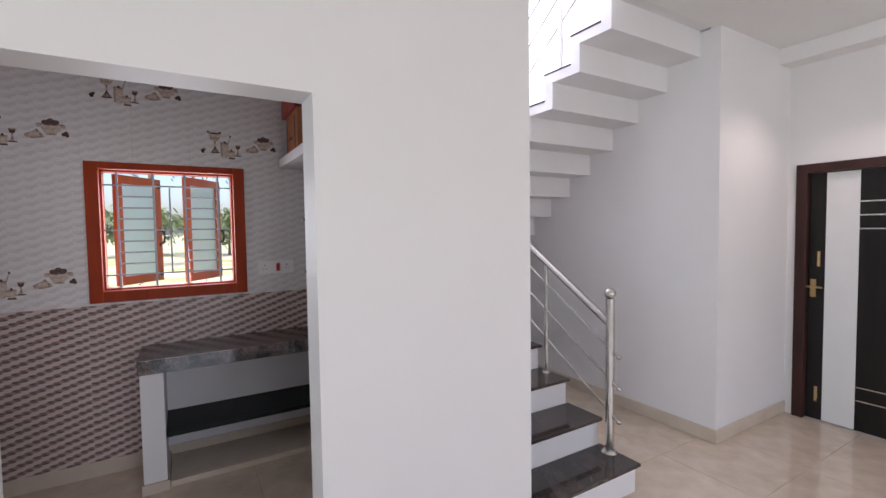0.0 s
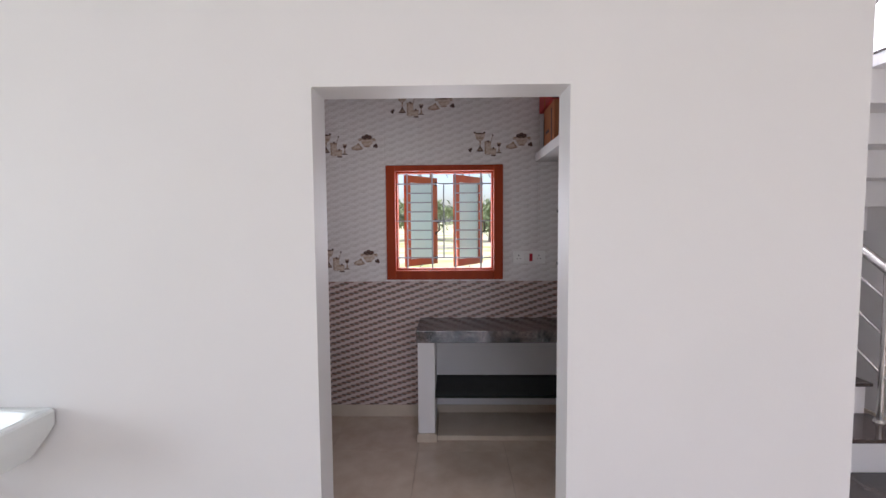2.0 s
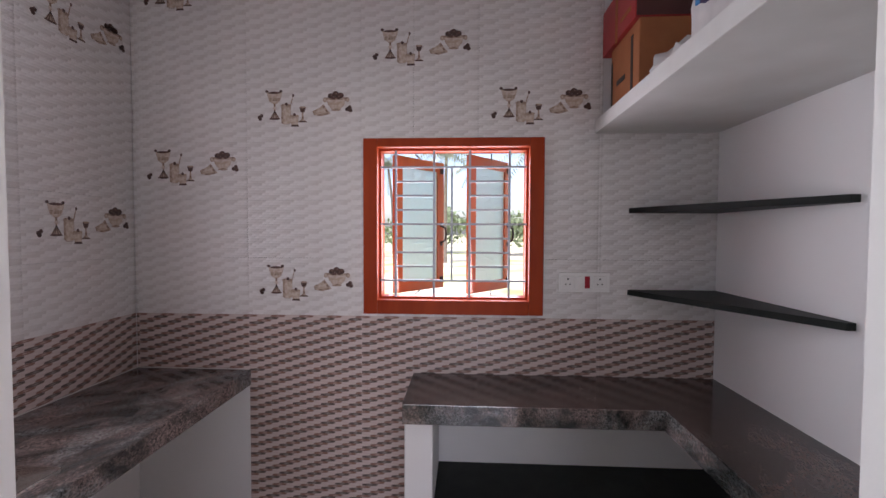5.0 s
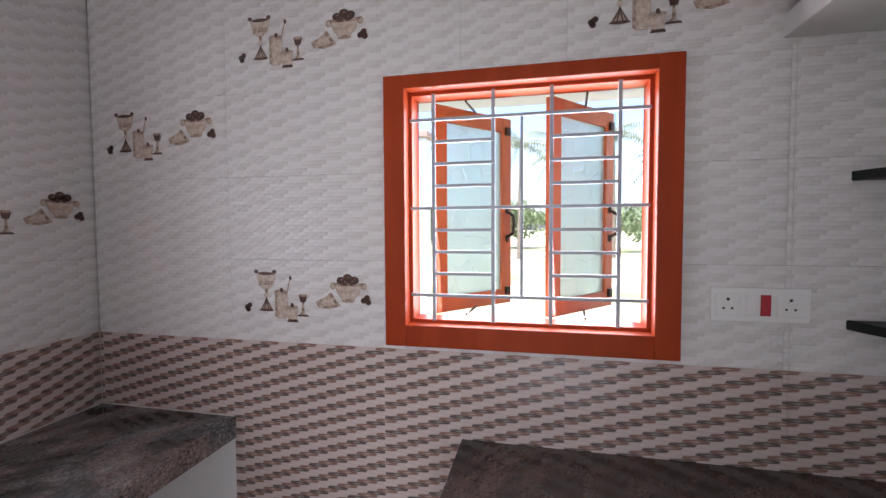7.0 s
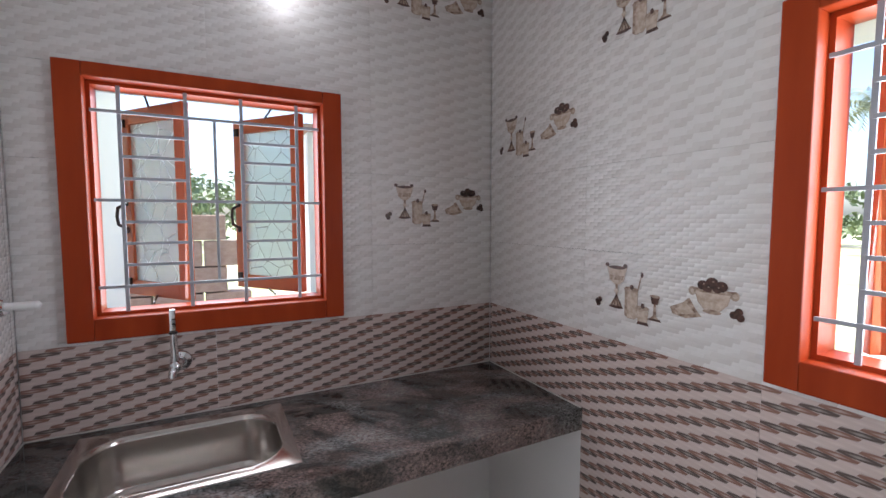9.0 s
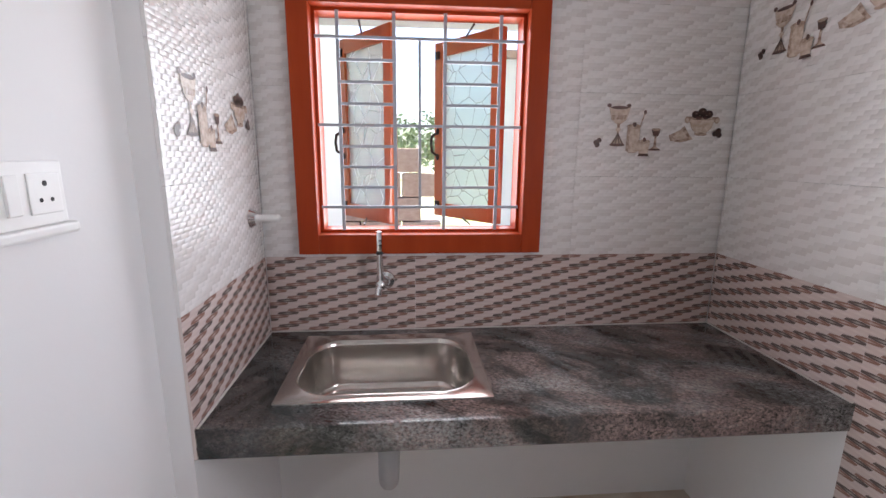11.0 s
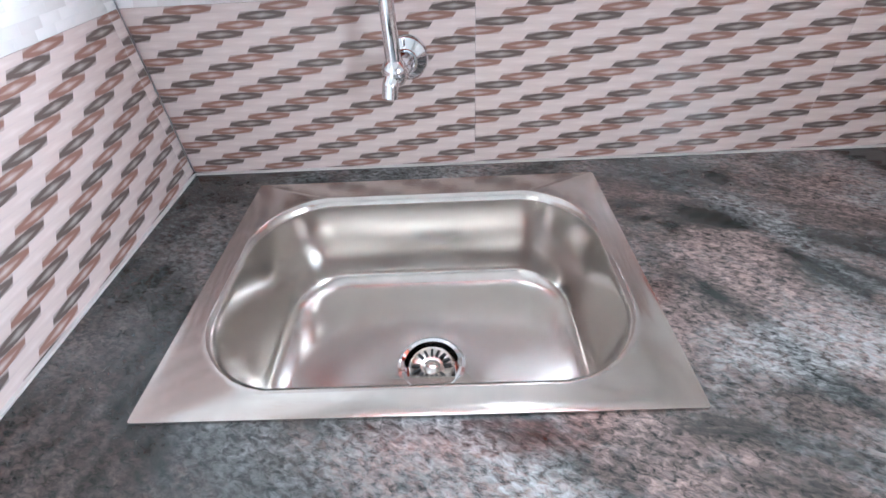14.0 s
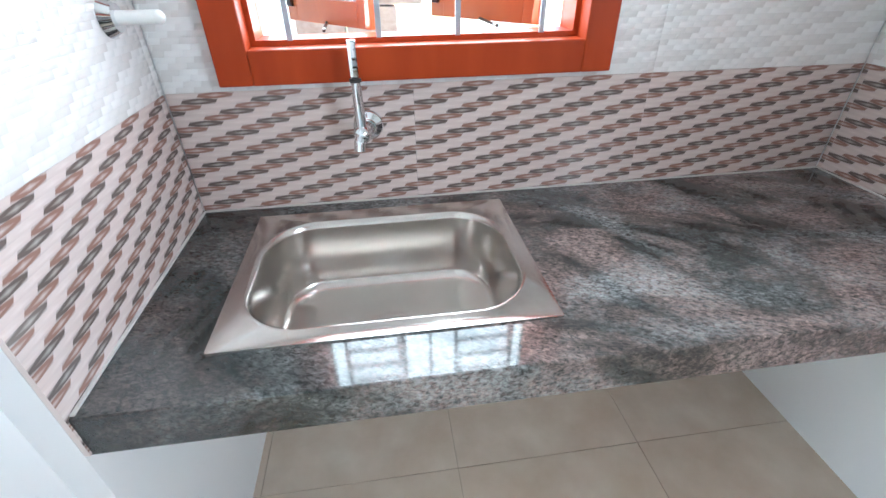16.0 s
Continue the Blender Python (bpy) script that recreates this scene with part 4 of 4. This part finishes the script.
part("landing", B(SXA, XW, 1.574 + GO * 8 + 0.012, 4.75, 9 * R1 - 0.17, 9 * R1 - 0.02), STAIR_WHITE, stair)
part("landing_tread", B(SXA, XW, 1.574 + GO * 8 - 0.01, 4.75, 9 * R1 - 0.02, 9 * R1, bevel=0.003), TREAD, stair)
R2, G2, UX0, UX1 = 0.182, 0.246, 2.46, XW
for i in range(1, 9):
    nos, z = 3.59 - G2 * (i - 1), 1.56 + R2 * i
    bm = bmesh.new()
    prof = [(nos, z - 0.02), (nos, z - R2 - 0.083), (nos - 0.075, z - R2 - 0.083), (nos - 0.075, z - 0.083), (nos - G2 - 0.0, z - 0.083), (nos - G2 - 0.0, z - 0.02)]
    lo, hi = [bm.verts.new((UX0, y, q)) for y, q in prof], [bm.verts.new((UX1, y, q)) for y, q in prof]
    bm.faces.new(lo)
    bm.faces.new(hi[::-1])
    for j in range(6):
        bm.faces.new((lo[j], lo[(j + 1) % 6], hi[(j + 1) % 6], hi[j]))
    part("step", bm, STAIR_WHITE, stair, "white folded concrete step")
    part("tread", B(UX0 - 0.004, UX1, max(nos - G2 + 0.002, YW + 0.16), nos + 0.006, z - 0.02, z - 0.006, bevel=0.002), TREAD, stair)


def railing(name, label, x, posts, rails, hand, r_post=0.019):
    root = thing(name, label, "railing", (x, posts[0][0], 0))
    for y, z0, z1, r in posts:
        bm = bmesh.new()
        tube(bm, (x, y, z0 + 0.012), (x, y, z1), r, seg=20)
        post = part("post", bm, RAIL, root, smooth=True)
        bm = bmesh.new()
        tube(bm, (x, y, z0), (x, y, z0 + 0.014), r * 1.9, r * 1.5, 20)
        part("base_cap", bm, RAIL, post, smooth=True)
    for a, b in rails:
        bm = bmesh.new()
        tube(bm, (x, *a), (x, *b), 0.0075, seg=12)
        ball(bm, (x, *a), 0.014, (1, 1.3, 0.9), 12)
        part("rail", bm, RAIL, root, smooth=True)
    bm = bmesh.new()
    tube(bm, (x, *hand[0]), (x, *hand[1]), 0.025, seg=20)
    part("handrail", bm, RAIL, root, "round brushed steel handrail", True)
    return root


S1 = R1 / GO
posts = [(1.75, R1, 1.12, 0.026)] + [(1.75 + 2 * GO * k, R1 * (1 + 2 * k), R1 * (1 + 2 * k) + 0.80, 0.016) for k in (1, 2, 3)]
rail_l = railing("stair_railing", "brushed stainless steel railing along the lower stair flight", 2.405, posts,
                 [((1.685, z - 0.04), (3.70, z - 0.04 + S1 * 2.015)) for z in (0.42, 0.623, 0.814)], ((1.75, 0.966), (3.75, 0.966 + 2.0 * S1)))
bm = bmesh.new()
ball(bm, (2.405, 1.75, 1.15), 0.034, seg=20)
part("ball_finial", bm, RAIL, rail_l, "round steel ball", True)
S2 = -R2 / G2
posts = [(3.59 - G2 * (i - 1) - 0.12, 1.56 + R2 * i, 1.56 + R2 * i + 0.8, 0.016) for i in (2, 4, 6, 8)]
railing("stair_railing", "brushed stainless steel railing along the upper stair flight", 2.50, posts,
        [((3.59, 1.56 + 0.19 + h), (1.65, 1.56 + 0.19 + h - S2 * 1.94)) for h in (0.22, 0.42, 0.62)], ((3.59, 1.56 + 0.98), (1.65, 1.56 + 0.98 - S2 * 1.94)))

# ---- main door ----
door = thing("door_1", "black laminate main door with a white vertical stripe, closed", "door", (XD, 1.0, 0), "structure")
bm = bmesh.new()
for a in ((DY0, DY0 + 0.075, 0, 2.02), (DY1 - 0.075, DY1, 0, 2.02), (DY0 + 0.075, DY1 - 0.075, 1.95, 2.02)):
    box(bm, XD - 0.03, XD + 0.12, *a, bevel=0.004)
part("door_frame", bm, DOOR_FRAME, door, "dark brown wooden frame")
leaf = part("door_leaf", B(XD + 0.02, XD + 0.06, DY0 + 0.077, DY1 - 0.077, 0.008, 1.948, bevel=0.002), DOOR_BLACK, door)
part("white_stripe", B(XD + 0.016, XD + 0.021, 1.207, 1.402, 0.012, 1.944), DOOR_WHITE, leaf, "white laminate stripe")
for z in (1.715, 1.615, 1.515, 0.335, 0.235):
    part("inlay", B(XD + 0.0165, XD + 0.021, DY0 + 0.08, 1.205, z - 0.005, z + 0.005), RAIL, leaf, "thin steel inlay")
bm = B(XD + 0.006, XD + 0.02, 1.455, 1.492, 0.98, 1.12, bevel=0.004)
tube(bm, (XD + 0.01, 1.473, 1.065), (XD - 0.04, 1.473, 1.065), 0.009)
tube(bm, (XD - 0.04, 1.50, 1.065), (XD - 0.04, 1.40, 1.062), 0.008)
part("door_handle", bm, BRASS, leaf, "antique brass lever handle", True)
for z in (0.15, 1.22):
    bm = B(XD + 0.010, XD + 0.02, 1.432, 1.452, z, z + 0.12, bevel=0.003)
    tube(bm, (XD + 0.002, 1.442, z + 0.01), (XD + 0.002, 1.442, z + 0.11), 0.006)
    part("bolt", bm, BRASS, leaf, "brass tower bolt", True)

# ---- wash basin on the hall wall ----
basin = thing("wash_basin", "white rectangular ceramic wash basin hung on the wall", "basin", (-1.49, YF, 0.86))
bm = bmesh.new()
BX0, BX1, BY0, BY1, BZ = -1.75, -1.215, 1.11, YF, 0.925


def ring_rect(i, r, z):
    return [(u, v, z) for u, v in rounded(BX0 + i, BX1 - i, BY0 + i, BY1 - i * 0.6, r, 5)]


loft(bm, [ring_rect(0.05, 0.04, 0.77), ring_rect(0.012, 0.03, 0.84), ring_rect(0.0, 0.025, 0.87), ring_rect(0.0, 0.025, BZ - 0.008), ring_rect(0.008, 0.02, BZ), ring_rect(0.035, 0.04, BZ - 0.002), ring_rect(0.05, 0.05, BZ - 0.02), ring_rect(0.09, 0.06, BZ - 0.10), ring_rect(0.15, 0.05, BZ - 0.12)], close=True)
bm.faces.new([v for v in bm.verts][:len(rounded(0, 1, 0, 1, .1, 5))][::-1])
part("bowl", bm, CERAMIC, basin, smooth=True)
bm = bmesh.new()
bent(bm, [(-1.49, 1.36, 0.78), (-1.49, 1.36, 0.66), (-1.49, 1.40, 0.63), (-1.49, YF, 0.63)], 0.018, 14)
part("trap", bm, CHROME, basin, "chrome waste trap", True)

# ---- hall ceiling spot ----
spot = thing("ceiling_spot", "small round recessed ceiling spotlight, lit", "lamp", (3.74, 1.02, 2.9))
bm = bmesh.new()
loft(bm, [[(3.74 + r * math.cos(i * math.pi / 16), 1.02 + r * math.sin(i * math.pi / 16), z) for i in range(32)] for r, z in ((0.055, CEILING), (0.053, CEILING - 0.008), (0.040, CEILING - 0.009), (0.036, CEILING - 0.001))])
part("trim_ring", bm, PLASTIC, spot, smooth=True)
bm = bmesh.new()
tube(bm, (3.74, 1.02, CEILING - 0.004), (3.74, 1.02, CEILING - 0.001), 0.036, seg=24)
part("lens", bm, LED, spot)

# ---- outdoors ----
bm = bmesh.new()
bmesh.ops.create_grid(bm, x_segments=60, y_segments=60, size=400)
for v in bm.verts:
    v.co.z = -0.45 + 0.12 * noise.noise(v.co * 0.05)
solid("ground", bm, SAND, "sandy ground with patches of dry grass", "ground")
# sunshades over the windows
solid("trim_sunshade_back", B(WA[0] - 0.5, WA[1] + 0.5, YB + 0.2, YB + 0.62, 2.06, 2.13), EXT, "white concrete sunshade over the window", "sunshade")
solid("trim_sunshade_side", B(XL - 0.62, XL - 0.2, WB[0] - 0.4, WB[1] + 0.4, 2.06, 2.13), EXT, "white concrete sunshade over the window", "sunshade")
# plastered columns standing in the yard


def yard_column(x, y, w, top):
    root = thing("yard_column", "white plastered column standing in the sandy yard", "column", (x, y, -0.45), group="columns in the yard")
    part("shaft", B(x - w / 2, x + w / 2, y - w / 2, y + w / 2, -0.5, top, bevel=0.01), EXT, root)
    part("cap", B(x - w / 2 - 0.03, x + w / 2 + 0.03, y - w / 2 - 0.03, y + w / 2 + 0.03, top, top + 0.07, bevel=0.008), BLOCK, root, "rough brown capping")


yard_column(-1.22, 7.1, 0.22, 2.55)
yard_column(-4.05, 3.19, 0.20, 2.3)
# unfinished block wall of the plot
rng = random.Random(5)
block_wall = thing("boundary_wall", "rough unplastered block boundary wall of the plot", "wall", (-4.6, 0.0, -0.45), "structure")
bw = bmesh.new()
box(bw, -0.5, 0.5, -0.5, 0.5, -0.5, 0.5, bevel=0.05)
block_mesh = new_mesh("block", bw, BLOCK)
for row in range(8):
    for col in range(13):
        y = 2.42 - 0.42 * col - (0.21 if row % 2 else 0.0)
        if row == 7 and col > 0 and col % 3 == 1:
            continue
        ob = new("block", block_mesh)
        ob.parent = block_wall
        ob.matrix_basis = Matrix.LocRotScale((rng.uniform(-0.01, 0.01), y, 0.125 + 0.25 * row), Euler((0, 0, rng.uniform(-0.015, 0.015))), (0.20, 0.405, 0.238))


def palm(at, h, seed):
    r = random.Random(seed)
    root = thing("coconut_palm", "tall coconut palm with drooping fronds", "tree", at, group="palms behind the house")
    bm = bmesh.new()
    p, lean = Vector(at), Vector((r.uniform(-.1, .1), r.uniform(-.1, .1), 0))
    n = 8
    for i in range(n):
        q = Vector(at) + Vector((lean.x * h * (i + 1) / n * (i + 1) / n, lean.y * h * (i + 1) / n, h * (i + 1) / n))
        tube(bm, p, q, 0.17 - 0.08 * i / n, 0.17 - 0.08 * (i + 1) / n, 10)
        p = q
    part("trunk", bm, BARK, root, smooth=True)
    bm = bmesh.new()
    for f in range(18):
        a, el = f * 2.4 + r.uniform(-.2, .2), r.uniform(-0.5, 1.1)
        L, pts = r.uniform(2.2, 3.1), []
        for i in range(9):
            s = i / 8
            out = L * s * math.cos(el * (1 - s * 0.4))
            pts.append(p + Vector((out * math.cos(a), out * math.sin(a), L * s * math.sin(el) - 1.5 * s * s)))
        side = Vector((-math.sin(a), math.cos(a), 0))
        for i in range(8):
            for s in (-1, 1):
                for q in (0.0, 0.5):
                    b0 = pts[i].lerp(pts[i + 1], q)
                    b1 = pts[i].lerp(pts[i + 1], q + 0.28)
                    tip = b0 + side * s * 0.55 * (1 - i / 11) + Vector((0, 0, -0.35 - 0.1 * r.random()))
                    bm.faces.new([bm.verts.new(v) for v in (b0, b1, tip)])
    part("crown", bm, LEAF, root)
    return root


def shrub(name, at, w, h, seed, label):
    r = random.Random(seed)
    root = thing(name, label, "tree", at, group="trees behind the house")
    bm = bmesh.new()
    tube(bm, at, Vector(at) + Vector((0, 0, h * 0.5)), 0.12 * h / 4, 0.05 * h / 4, 8)
    for k in range(5):
        a = k * 1.3
        tube(bm, Vector(at) + Vector((0, 0, h * (0.25 + 0.05 * k))), Vector(at) + Vector((w * 0.3 * math.cos(a), w * 0.3 * math.sin(a), h * 0.7)), 0.05 * h / 4, 0.02, 6)
    part("trunk", bm, BARK, root)
    bm = bmesh.new()
    cl = [Vector((r.gauss(0, w * 0.27), r.gauss(0, w * 0.27), h * r.uniform(0.3, 0.95))) for _ in range(26)]
    for _ in range(1500):
        c = Vector(at) + r.choice(cl) + Vector((r.gauss(0, w * 0.10), r.gauss(0, w * 0.10), r.gauss(0, h * 0.07)))
        a, b, s = Vector((r.gauss(0, 1), r.gauss(0, 1), r.gauss(0, 1))).normalized(), Vector((r.gauss(0, 1), r.gauss(0, 1), r.gauss(0, 1))).normalized(), 0.035 * w + 0.05
        bm.faces.new([bm.verts.new(v) for v in (c - a * s, c + b * s * 0.5, c + a * s, c - b * s * 0.5)])
    part("crown", bm, SHRUB, root)
    return root


for i, (x, y, h) in enumerate(((-1.2, 30, 7.2), (4.6, 32, 7.8), (1.4, 46, 9), (-9, 30, 7.5), (-6.5, 42, 8.5), (9, 42, 8), (-16, 26, 7))):
    palm((x, y, -0.45), h, 10 + i)
for i, (x, y, w, h) in enumerate(((-9.5, 38, 6, 3.6), (3.8, 42, 7, 4.0), (-3, 46, 8, 4.4), (10, 40, 6, 3.6), (-16, 40, 7, 4.4), (-32, 4.5, 6, 4.6), (-36, 0.0, 7, 5), (-34, 10.0, 7, 4.8), (-38, -7, 8, 5))):
    shrub("tree", (x, y, -0.45), w, h, 40 + i, "leafy green tree beyond the house")

# ---- floor tiles ----
fb = bmesh.new()
box(fb, -0.2990, 0.2990, -0.2990, 0.2990, -0.008, 0.0, bevel=0.0008)
floor_mesh = new_mesh("floor_tile", fb, FLOOR_TILE)
for ix in range(15):
    for iy in range(-4, 10):
        x, y = -3.95 + 0.6 * ix, -0.94 + 0.6 * iy
        if x > XD + 0.2:
            continue
        ob = new("floor_tile", floor_mesh)
        ob.parent = floor
        ob.location = (x, y, 0)
